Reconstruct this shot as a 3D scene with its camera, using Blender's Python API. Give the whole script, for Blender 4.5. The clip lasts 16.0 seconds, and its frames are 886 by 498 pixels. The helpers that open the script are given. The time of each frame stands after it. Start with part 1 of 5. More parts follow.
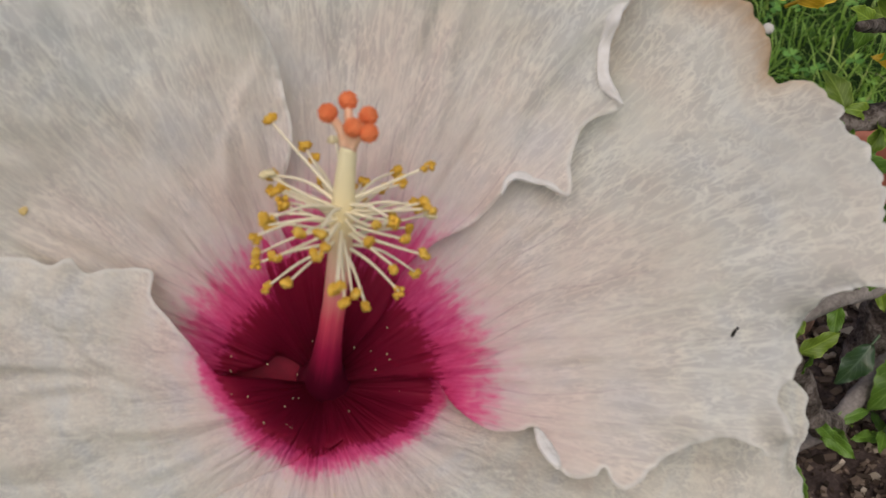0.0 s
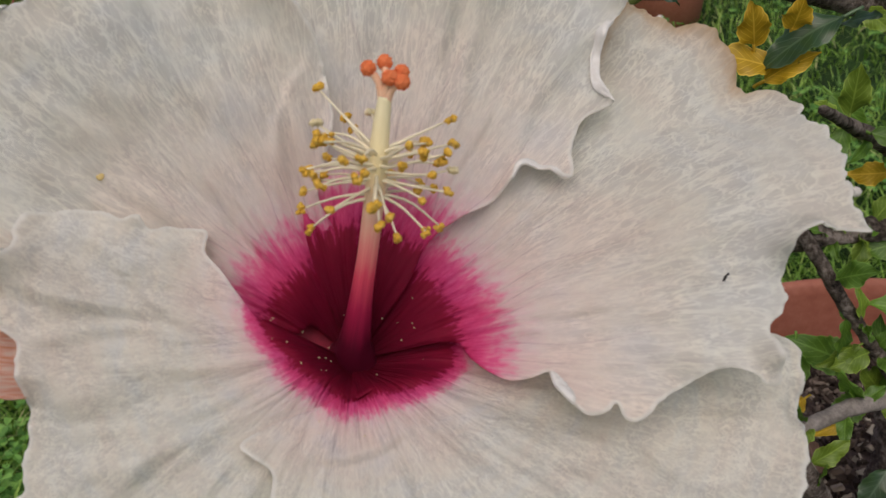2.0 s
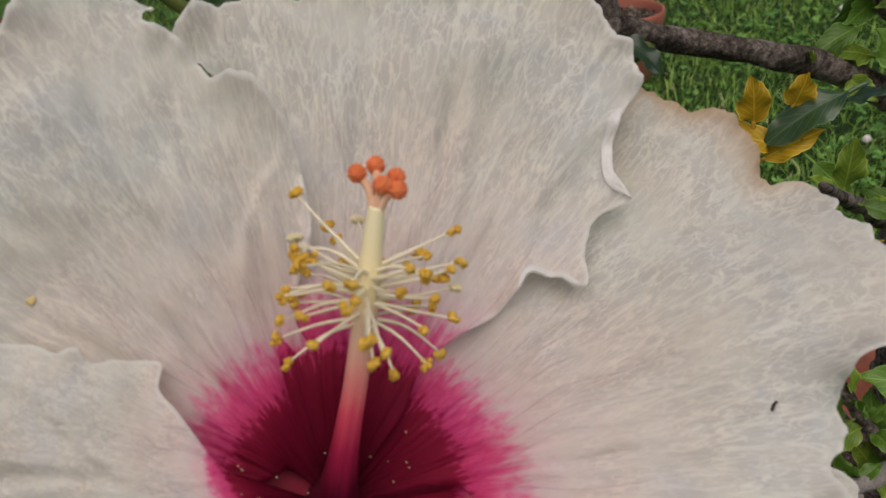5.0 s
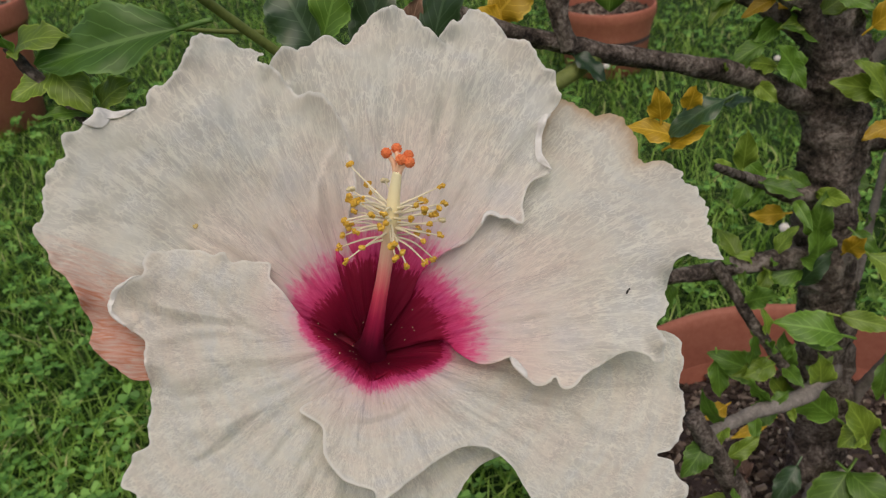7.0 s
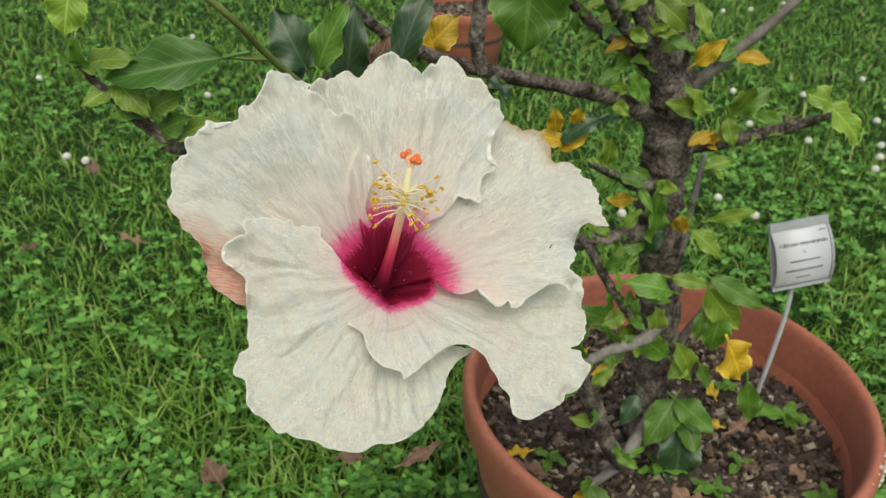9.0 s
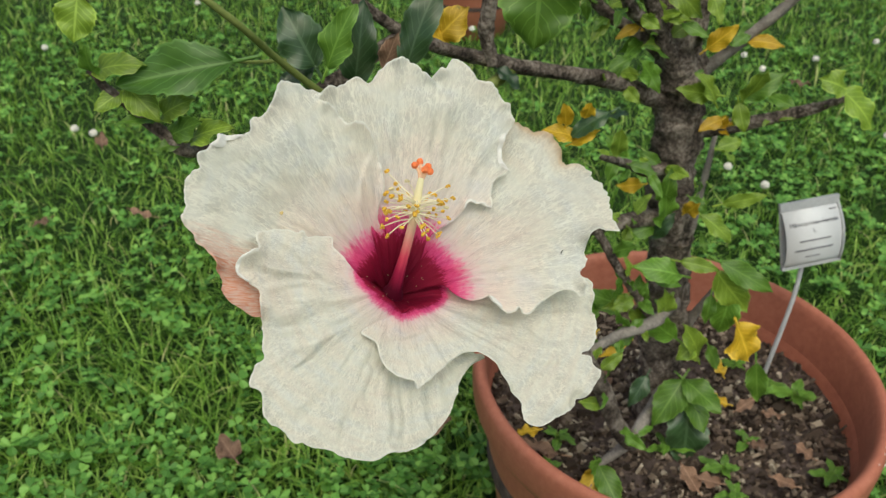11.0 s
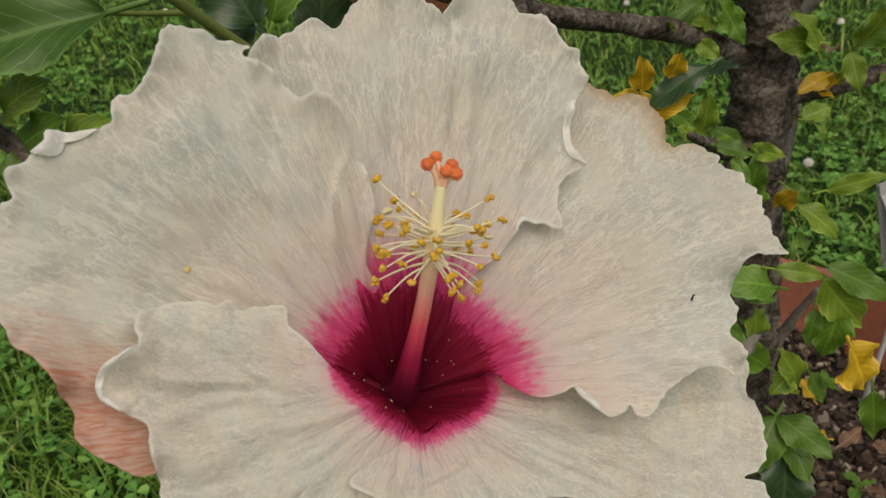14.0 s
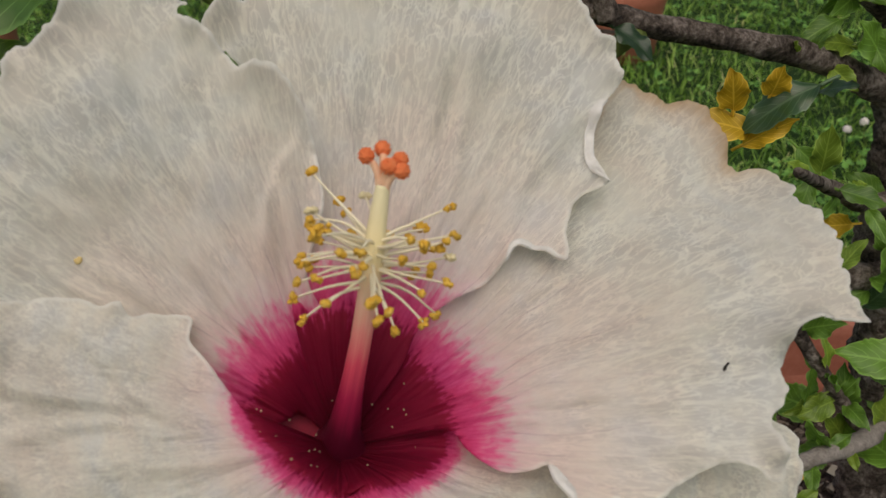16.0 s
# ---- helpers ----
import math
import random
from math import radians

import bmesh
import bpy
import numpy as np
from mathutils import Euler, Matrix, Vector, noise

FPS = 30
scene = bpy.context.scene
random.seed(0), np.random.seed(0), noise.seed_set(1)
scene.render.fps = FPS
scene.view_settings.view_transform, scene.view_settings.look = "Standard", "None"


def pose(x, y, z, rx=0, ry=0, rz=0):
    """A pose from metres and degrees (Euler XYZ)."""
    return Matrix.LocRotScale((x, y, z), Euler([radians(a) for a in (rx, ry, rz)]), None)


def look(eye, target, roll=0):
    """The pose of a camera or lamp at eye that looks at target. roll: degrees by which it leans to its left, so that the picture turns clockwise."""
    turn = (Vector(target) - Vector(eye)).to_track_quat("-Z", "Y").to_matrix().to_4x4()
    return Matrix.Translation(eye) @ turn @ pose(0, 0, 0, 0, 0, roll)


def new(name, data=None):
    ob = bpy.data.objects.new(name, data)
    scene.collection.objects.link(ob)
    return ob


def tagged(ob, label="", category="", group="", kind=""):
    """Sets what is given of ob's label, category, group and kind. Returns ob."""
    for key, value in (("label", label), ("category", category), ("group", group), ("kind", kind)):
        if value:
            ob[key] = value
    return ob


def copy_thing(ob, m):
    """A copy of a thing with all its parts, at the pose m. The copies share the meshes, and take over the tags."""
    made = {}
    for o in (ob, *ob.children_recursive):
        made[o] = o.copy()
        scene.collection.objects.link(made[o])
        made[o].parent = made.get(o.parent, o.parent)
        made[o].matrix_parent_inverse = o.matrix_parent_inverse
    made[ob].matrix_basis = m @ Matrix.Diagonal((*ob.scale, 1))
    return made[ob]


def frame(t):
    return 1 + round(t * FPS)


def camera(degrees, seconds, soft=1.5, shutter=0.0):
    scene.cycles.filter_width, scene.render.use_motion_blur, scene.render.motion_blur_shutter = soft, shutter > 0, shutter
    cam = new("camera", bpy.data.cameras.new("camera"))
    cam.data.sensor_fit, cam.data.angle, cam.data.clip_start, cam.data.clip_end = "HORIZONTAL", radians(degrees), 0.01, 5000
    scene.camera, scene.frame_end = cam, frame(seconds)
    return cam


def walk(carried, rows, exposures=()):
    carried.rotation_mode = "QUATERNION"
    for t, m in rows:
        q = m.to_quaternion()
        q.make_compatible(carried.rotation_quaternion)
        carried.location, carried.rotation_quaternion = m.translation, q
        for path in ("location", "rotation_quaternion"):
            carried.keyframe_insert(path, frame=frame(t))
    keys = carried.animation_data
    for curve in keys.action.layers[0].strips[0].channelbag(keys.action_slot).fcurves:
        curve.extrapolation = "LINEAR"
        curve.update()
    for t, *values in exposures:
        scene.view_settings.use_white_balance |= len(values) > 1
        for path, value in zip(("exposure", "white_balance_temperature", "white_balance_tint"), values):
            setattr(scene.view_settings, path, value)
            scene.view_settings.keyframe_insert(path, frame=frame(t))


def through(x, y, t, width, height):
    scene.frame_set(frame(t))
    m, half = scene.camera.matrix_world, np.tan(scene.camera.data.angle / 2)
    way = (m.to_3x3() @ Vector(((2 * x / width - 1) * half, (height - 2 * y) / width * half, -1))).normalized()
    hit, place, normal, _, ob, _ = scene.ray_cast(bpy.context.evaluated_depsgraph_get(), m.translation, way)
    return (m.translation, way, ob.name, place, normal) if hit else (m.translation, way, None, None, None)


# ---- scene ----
from mathutils.geometry import delaunay_2d_cdt

cam = camera(56.0, 16.0, soft=1.2)
cam.data.dof.use_dof = True
cam.data.dof.focus_distance = 0.25
cam.data.dof.aperture_fstop = 36.0
PATH = [
    (0, (0.0270, -0.0800, 0.6164), (-0.1551, 0.5093, -0.0390), -6.76),
    (0.5, (0.0319, -0.0984, 0.6314), (-0.1578, 0.5269, 0.0126), -6.36),
    (1, (0.0295, -0.1107, 0.6359), (-0.1540, 0.5387, 0.0405), -5.58),
    (1.5, (0.0278, -0.1149, 0.6211), (-0.1564, 0.5745, 0.0726), -5.31),
    (2, (0.0309, -0.1222, 0.5944), (-0.1709, 0.6112, 0.1134), -6.20),
    (2.5, (0.0219, -0.1088, 0.5943), (-0.1626, 0.6410, 0.1319), -5.54),
    (3, (0.0187, -0.0867, 0.5772), (-0.1715, 0.6970, 0.1777), -6.58),
    (3.5, (0.0213, -0.0828, 0.5738), (-0.1769, 0.7060, 0.1884), -7.08),
    (4, (0.0161, -0.0833, 0.5743), (-0.1700, 0.7039, 0.1796), -6.59),
    (6.3, (0.0244, -0.1478, 0.6228), (-0.1046, 0.6056, 0.1476), -3.62),
    (6.5, (0.0259, -0.1576, 0.6236), (-0.1011, 0.6040, 0.1612), -3.40),
    (7, (0.0373, -0.1821, 0.6294), (-0.1202, 0.5810, 0.1789), -4.83),
    (7.5, (0.0344, -0.2041, 0.6426), (-0.0925, 0.5586, 0.1819), -3.61),
    (8, (0.0306, -0.2347, 0.6496), (-0.0658, 0.5399, 0.2017), -2.46),
    (8.5, (0.0243, -0.2626, 0.6728), (-0.0387, 0.5016, 0.2016), -1.10),
    (9, (-0.0020, -0.2883, 0.6829), (0.0090, 0.4807, 0.2156), 1.56),
    (9.5, (-0.0018, -0.2849, 0.6823), (0.0089, 0.4762, 0.2020), 1.39),
    (9.7, (-0.0046, -0.2846, 0.6835), (0.0031, 0.4741, 0.1995), 1.27),
    (11.8, (-0.0035, -0.2631, 0.7061), (-0.0003, 0.4634, 0.1748), 0.93),
    (12, (-0.0146, -0.2511, 0.7042), (0.0033, 0.4686, 0.1641), 0.91),
    (12.5, (-0.0190, -0.2121, 0.6793), (0.0016, 0.4998, 0.1290), -2.21),
    (13, (-0.0207, -0.1890, 0.6554), (0.0089, 0.5338, 0.1200), -3.29),
    (13.5, (-0.0166, -0.1735, 0.6389), (0.0029, 0.5685, 0.1300), -3.86),
    (14, (-0.0122, -0.1477, 0.6283), (-0.0102, 0.5988, 0.1255), -3.20),
    (14.5, (0.0030, -0.1319, 0.6225), (-0.0377, 0.6112, 0.1164), -3.42),
    (15, (0.0122, -0.1284, 0.6167), (-0.0892, 0.6178, 0.1239), -4.12),
    (15.5, (0.0112, -0.1318, 0.6097), (-0.1005, 0.6307, 0.1448), -3.19),
    (16, (0.0222, -0.1137, 0.6023), (-0.1326, 0.6422, 0.1389), -3.88),
]
walk(cam, [(t, look(eye, target, roll)) for t, eye, target, roll in PATH],
     exposures=[(0, -0.24, 6700, 16), (2.5, -0.24, 6700, 16), (4.2, -0.28, 6800, 16), (6.3, -0.25, 6700, 15), (7.5, -0.17, 7000, 14), (8.5, 0.05, 7000, 11), (8.9, 0.28, 6800, 0), (12.2, 0.30, 6800, 1), (12.7, 0.05, 7500, 7), (13.5, -0.13, 7500, 8), (14.5, -0.28, 7400, 9), (16, -0.28, 7000, 12)])

# ---- light: bright overcast sky with a broad, weak sun ----
world = bpy.data.worlds.new("sky")
scene.world = world
world.use_nodes = True
wn = world.node_tree.nodes
sky = wn.new("ShaderNodeTexSky")
sky.sky_type = "NISHITA"
sky.sun_disc = False
sky.sun_elevation = radians(58)
sky.sun_rotation = radians(200)
sky.dust_density = 4.0
world.node_tree.links.new(sky.outputs[0], wn["Background"].inputs[0])
wn["Background"].inputs[1].default_value = 0.1
sun = new("sun", bpy.data.lights.new("sun", "SUN"))
sun.data.energy = 1.6
sun.data.angle = radians(55)
sun.data.color = (1.0, 0.96, 0.9)
sun.matrix_world = look((1.5, -1.6, 3.5), (0, 0, 0))

# ---- materials ----
def nodes_of(name, rough=0.6, spec=0.5):
    m = bpy.data.materials.new(name)
    m.use_nodes = True
    b = m.node_tree.nodes["Principled BSDF"]
    b.inputs["Roughness"].default_value = rough
    b.inputs["Specular IOR Level"].default_value = spec
    return m, m.node_tree.nodes, m.node_tree.links, b


def ramp(ns, stops):
    r = ns.new("ShaderNodeValToRGB")
    el = r.color_ramp.elements
    while len(el) < len(stops):
        el.new(0.5)
    for e, (p, c) in zip(el, stops):
        e.position, e.color = p, (*c, 1)
    return r


def noise_tex(ns, ls, scale, detail=4, coord=None, rough=0.6):
    n = ns.new("ShaderNodeTexNoise")
    n.inputs["Scale"].default_value = scale
    n.inputs["Detail"].default_value = detail
    n.inputs["Roughness"].default_value = rough
    if coord is not None:
        ls.new(coord, n.inputs["Vector"])
    return n


def mixed(ns, ls, a, b, fac, mode="MIX"):
    x = ns.new("ShaderNodeMix")
    x.data_type, x.blend_type = "RGBA", mode
    for k, v in ((6, a), (7, b), (0, fac)):
        if isinstance(v, (int, float)):
            x.inputs[k].default_value = v
        elif isinstance(v, tuple):
            x.inputs[k].default_value = (*v, 1)
        else:
            ls.new(v, x.inputs[k])
    return x.outputs[2]


def bumped(ns, ls, b, height, strength, dist):
    k = ns.new("ShaderNodeBump")
    k.inputs["Strength"].default_value = strength
    k.inputs["Distance"].default_value = dist
    ls.new(height, k.inputs["Height"])
    ls.new(k.outputs[0], b.inputs["Normal"])


def see_through(m, amount, colour):
    """Thin tissue: part of the light goes through it."""
    ns, ls = m.node_tree.nodes, m.node_tree.links
    b = ns["Principled BSDF"]
    t = ns.new("ShaderNodeBsdfTranslucent")
    ls.new(colour, t.inputs[0])
    x = ns.new("ShaderNodeMixShader")
    x.inputs[0].default_value = amount
    ls.new(b.outputs[0], x.inputs[1])
    ls.new(t.outputs[0], x.inputs[2])
    ls.new(x.outputs[0], ns["Material Output"].inputs[0])


def two_scale(name, stops, big, small, rough=0.8, bump=0.4, dist=0.001, spec=0.3):
    """A surface with variation at two scales, in metres of the object."""
    m, ns, ls, b = nodes_of(name, rough, spec)
    co = ns.new("ShaderNodeTexCoord").outputs["Object"]
    n1, n2 = noise_tex(ns, ls, big, 5, co), noise_tex(ns, ls, small, 6, co, 0.7)
    mx = ns.new("ShaderNodeMath")
    mx.operation = "ADD"
    h = ns.new("ShaderNodeMath")
    h.operation, h.inputs[1].default_value = "MULTIPLY", 0.5
    ls.new(n1.outputs[0], mx.inputs[0])
    ls.new(n2.outputs[0], mx.inputs[1])
    ls.new(mx.outputs[0], h.inputs[0])
    r = ramp(ns, stops)
    ls.new(h.outputs[0], r.inputs[0])
    ls.new(r.outputs[0], b.inputs["Base Color"])
    bumped(ns, ls, b, h.outputs[0], bump, dist)
    return m


def math_node(ns, ls, op, a, b=0.0, c=0.0):
    x = ns.new("ShaderNodeMath")
    x.operation = op
    for k, v in enumerate((a, b, c)):
        if isinstance(v, (int, float)):
            x.inputs[k].default_value = v
        else:
            ls.new(v, x.inputs[k])
    return x.outputs[0]


def petal_material(name, blush=False, tan=False):
    """White petal tissue with a crimson eye, long fine veins and a lace of pale ones between them.
    UV: u across, v outward (10 cm); the layer border: distance from the margin (cm)."""
    m, ns, ls, b = nodes_of(name, 0.6, 0.22)
    uv = ns.new("ShaderNodeUVMap").outputs[0]
    sep = ns.new("ShaderNodeSeparateXYZ")
    ls.new(uv, sep.inputs[0])
    edge_map = ns.new("ShaderNodeUVMap")
    edge_map.uv_map = "border"
    edge = ns.new("ShaderNodeSeparateXYZ")
    ls.new(edge_map.outputs[0], edge.inputs[0])
    co = ns.new("ShaderNodeTexCoord").outputs["Object"]

    def stretched(su, sv):
        k = ns.new("ShaderNodeMapping")
        k.inputs["Scale"].default_value = (su, sv, 1)
        ls.new(uv, k.inputs[0])
        return k.outputs[0]
    streak = noise_tex(ns, ls, 1.0, 5, stretched(80, 5.0), 0.7)
    broad = noise_tex(ns, ls, 1.0, 3, stretched(5, 5))
    patch = noise_tex(ns, ls, 1.0, 4, stretched(9, 6), 0.6)
    ripple = noise_tex(ns, ls, 420, 3, co, 0.6)
    fine = noise_tex(ns, ls, 1.0, 5, stretched(120, 13), 0.62)
    fine.inputs["Distortion"].default_value = 1.3
    # a lace of pale threads, drawn out along the petal, at two sizes
    def threads(su, sv, wide, twist):
        t = noise_tex(ns, ls, 1.0, 2, stretched(su, sv), 0.5)
        t.inputs["Distortion"].default_value = twist
        r = ramp(ns, [(0.5 - wide, (0, 0, 0)), (0.5 - 0.15 * wide, (1, 1, 1)), (0.5 + 0.15 * wide, (1, 1, 1)), (0.5 + wide, (0, 0, 0))])
        ls.new(t.outputs[0], r.inputs[0])
        return r.outputs[0]
    lace = mixed(ns, ls, threads(58, 8, 0.045, 0.8), threads(104, 20, 0.06, 1.1), 0.5)
    # distance from the throat, frayed along the veins
    mottle = noise_tex(ns, ls, 1.0, 3, stretched(46, 24), 0.6)
    frayed = math_node(ns, ls, "MULTIPLY_ADD", streak.outputs[0], 0.050, math_node(ns, ls, "MULTIPLY_ADD", mottle.outputs[0], 0.120, -0.085))
    c = math_node(ns, ls, "ADD", sep.outputs[1], frayed)
    eye = ramp(ns, [(0.0, (0.09, 0.002, 0.012)), (0.14, (0.24, 0.006, 0.034)), (0.26, (0.33, 0.009, 0.048)), (0.286, (0.40, 0.012, 0.064)),
                    (0.304, (0.72, 0.055, 0.22)), (0.342, (0.86, 0.12, 0.34)), (0.368, (0.90, 0.23, 0.44)), (0.390, (0.91, 0.49, 0.61)), (0.415, (0.92, 0.74, 0.75)), (0.47, (0.925, 0.835, 0.80)), (0.58, (0.92, 0.865, 0.815)), (0.78, (0.91, 0.90, 0.84))])
    ls.new(c, eye.inputs[0])
    tint = ramp(ns, [(0.34, (0.985, 0.945, 0.91)), (0.47, (1.0, 0.985, 0.955)), (0.56, (0.99, 0.99, 0.975)), (0.68, (0.945, 0.965, 0.985))])
    ls.new(broad.outputs[0], tint.inputs[0])
    col = mixed(ns, ls, eye.outputs[0], tint.outputs[0], 1.0, "MULTIPLY")
    # grey-violet veins that fork on their way out
    warp = noise_tex(ns, ls, 1.0, 1, stretched(4, 3), 0.4)
    fan = math_node(ns, ls, "MULTIPLY_ADD", sep.outputs[0], 17.0, math_node(ns, ls, "MULTIPLY", warp.outputs[0], 2.6))
    ribs = ns.new("ShaderNodeTexVoronoi")
    ribs.voronoi_dimensions, ribs.feature = "1D", "DISTANCE_TO_EDGE"
    ribs.inputs["Scale"].default_value = 1.0
    ls.new(fan, ribs.inputs["W"])
    rib = ramp(ns, [(0.0, (0.74, 0.70, 0.73)), (0.02, (0.84, 0.81, 0.83)), (0.055, (1, 1, 1))])
    ls.new(ribs.outputs["Distance"], rib.inputs[0])
    near = ramp(ns, [(0.34, (0, 0, 0)), (0.42, (0.9, 0.9, 0.9)), (0.6, (0.75, 0.75, 0.75)), (0.85, (0.12, 0.12, 0.12))])
    ls.new(c, near.inputs[0])
    some = ramp(ns, [(0.40, (0.15, 0.15, 0.15)), (0.58, (1, 1, 1))])
    ls.new(patch.outputs[0], some.inputs[0])
    col = mixed(ns, ls, col, rib.outputs[0], math_node(ns, ls, "MULTIPLY", near.outputs[0], some.outputs[0]), "MULTIPLY")
    # between the lace the tissue is thinner and greyer, more so in some patches and further out
    web = ramp(ns, [(0.0, (0.85, 0.85, 0.86)), (0.5, (1.03, 1.03, 1.035)), (1.0, (1.11, 1.11, 1.11))])
    ls.new(lace, web.inputs[0])
    lacy = ramp(ns, [(0.36, (0.3, 0.3, 0.3)), (0.58, (1, 1, 1))])
    ls.new(patch.outputs[0], lacy.inputs[0])
    outer = ramp(ns, [(0.36, (0, 0, 0)), (0.56, (1, 1, 1))])
    ls.new(sep.outputs[1], outer.inputs[0])
    strong = math_node(ns, ls, "MULTIPLY", lacy.outputs[0], outer.outputs[0])
    col = mixed(ns, ls, col, web.outputs[0], strong, "MULTIPLY")
    vein = ramp(ns, [(0.34, (0.88, 0.855, 0.85)), (0.52, (1, 1, 1)), (0.66, (1.03, 1.03, 1.03))])
    ls.new(fine.outputs[0], vein.inputs[0])
    col = mixed(ns, ls, col, vein.outputs[0], 0.25, "MULTIPLY")
    # the very margin is thin and pale, here and there tan with age
    # its paleness also stands in for light caught on the turned-up edge
    rim_light = ramp(ns, [(0.0, (1, 1, 1)), (0.035, (0.7, 0.7, 0.7)), (0.075, (0, 0, 0))])
    ls.new(edge.outputs[0], rim_light.inputs[0])
    col = mixed(ns, ls, col, (0.96, 0.955, 0.90), math_node(ns, ls, "MULTIPLY", rim_light.outputs[0], outer.outputs[0]))
    if tan:
        aged = ramp(ns, [(0.0, (1, 1, 1)), (0.06, (0.8, 0.8, 0.8)), (0.26, (0.30, 0.30, 0.30)), (0.7, (0, 0, 0))])
        ls.new(math_node(ns, ls, "MULTIPLY_ADD", fine.outputs[0], 0.3, math_node(ns, ls, "SUBTRACT", edge.outputs[0], 0.15)), aged.inputs[0])
        side = ramp(ns, [(0.38, (1, 1, 1)), (0.46, (0, 0, 0))])
        ls.new(sep.outputs[0], side.inputs[0])
        reach = ramp(ns, [(0.70, (0, 0, 0)), (0.86, (1, 1, 1))])
        ls.new(sep.outputs[1], reach.inputs[0])
        where = math_node(ns, ls, "MULTIPLY", side.outputs[0], reach.outputs[0])
        col = mixed(ns, ls, col, (0.70, 0.54, 0.36), math_node(ns, ls, "MULTIPLY", aged.outputs[0], where))
    if blush:
        # one margin of this petal has turned salmon with age
        s = math_node(ns, ls, "ADD", sep.outputs[0], math_node(ns, ls, "MULTIPLY_ADD", streak.outputs[0], -0.12, 0.06))
        f = ramp(ns, [(0.0, (1, 1, 1)), (0.23, (0.95, 0.95, 0.95)), (0.33, (0, 0, 0))])
        ls.new(s, f.inputs[0])
        g = ramp(ns, [(0.52, (0, 0, 0)), (0.75, (1, 1, 1))])
        ls.new(sep.outputs[1], g.inputs[0])
        fg = mixed(ns, ls, f.outputs[0], g.outputs[0], 1.0, "MULTIPLY")
        rust = ramp(ns, [(0.36, (0.78, 0.36, 0.22)), (0.5, (0.84, 0.52, 0.41)), (0.64, (0.88, 0.72, 0.64))])
        ls.new(fine.outputs[0], rust.inputs[0])
        col = mixed(ns, ls, col, rust.outputs[0], fg)
    ls.new(col, b.inputs["Base Color"])
    relief = mixed(ns, ls, ripple.outputs[0], fine.outputs[0], 0.7)
    relief = mixed(ns, ls, relief, lace, math_node(ns, ls, "MULTIPLY", strong, 0.5))
    bumped(ns, ls, b, relief, 0.22, 0.0004)
    # soft pleats that run out along the petal
    pleat = noise_tex(ns, ls, 1.0, 2, stretched(20, 3.2), 0.45)
    pleat.inputs["Distortion"].default_value = 0.5
    fold = ns.new("ShaderNodeBump")
    fold.inputs["Strength"].default_value, fold.inputs["Distance"].default_value = 0.55, 0.003
    ls.new(pleat.outputs[0], fold.inputs["Height"])
    ls.new(fold.outputs[0], b.inputs["Normal"].links[0].from_node.inputs["Normal"])
    see_through(m, 0.52, col)
    return m


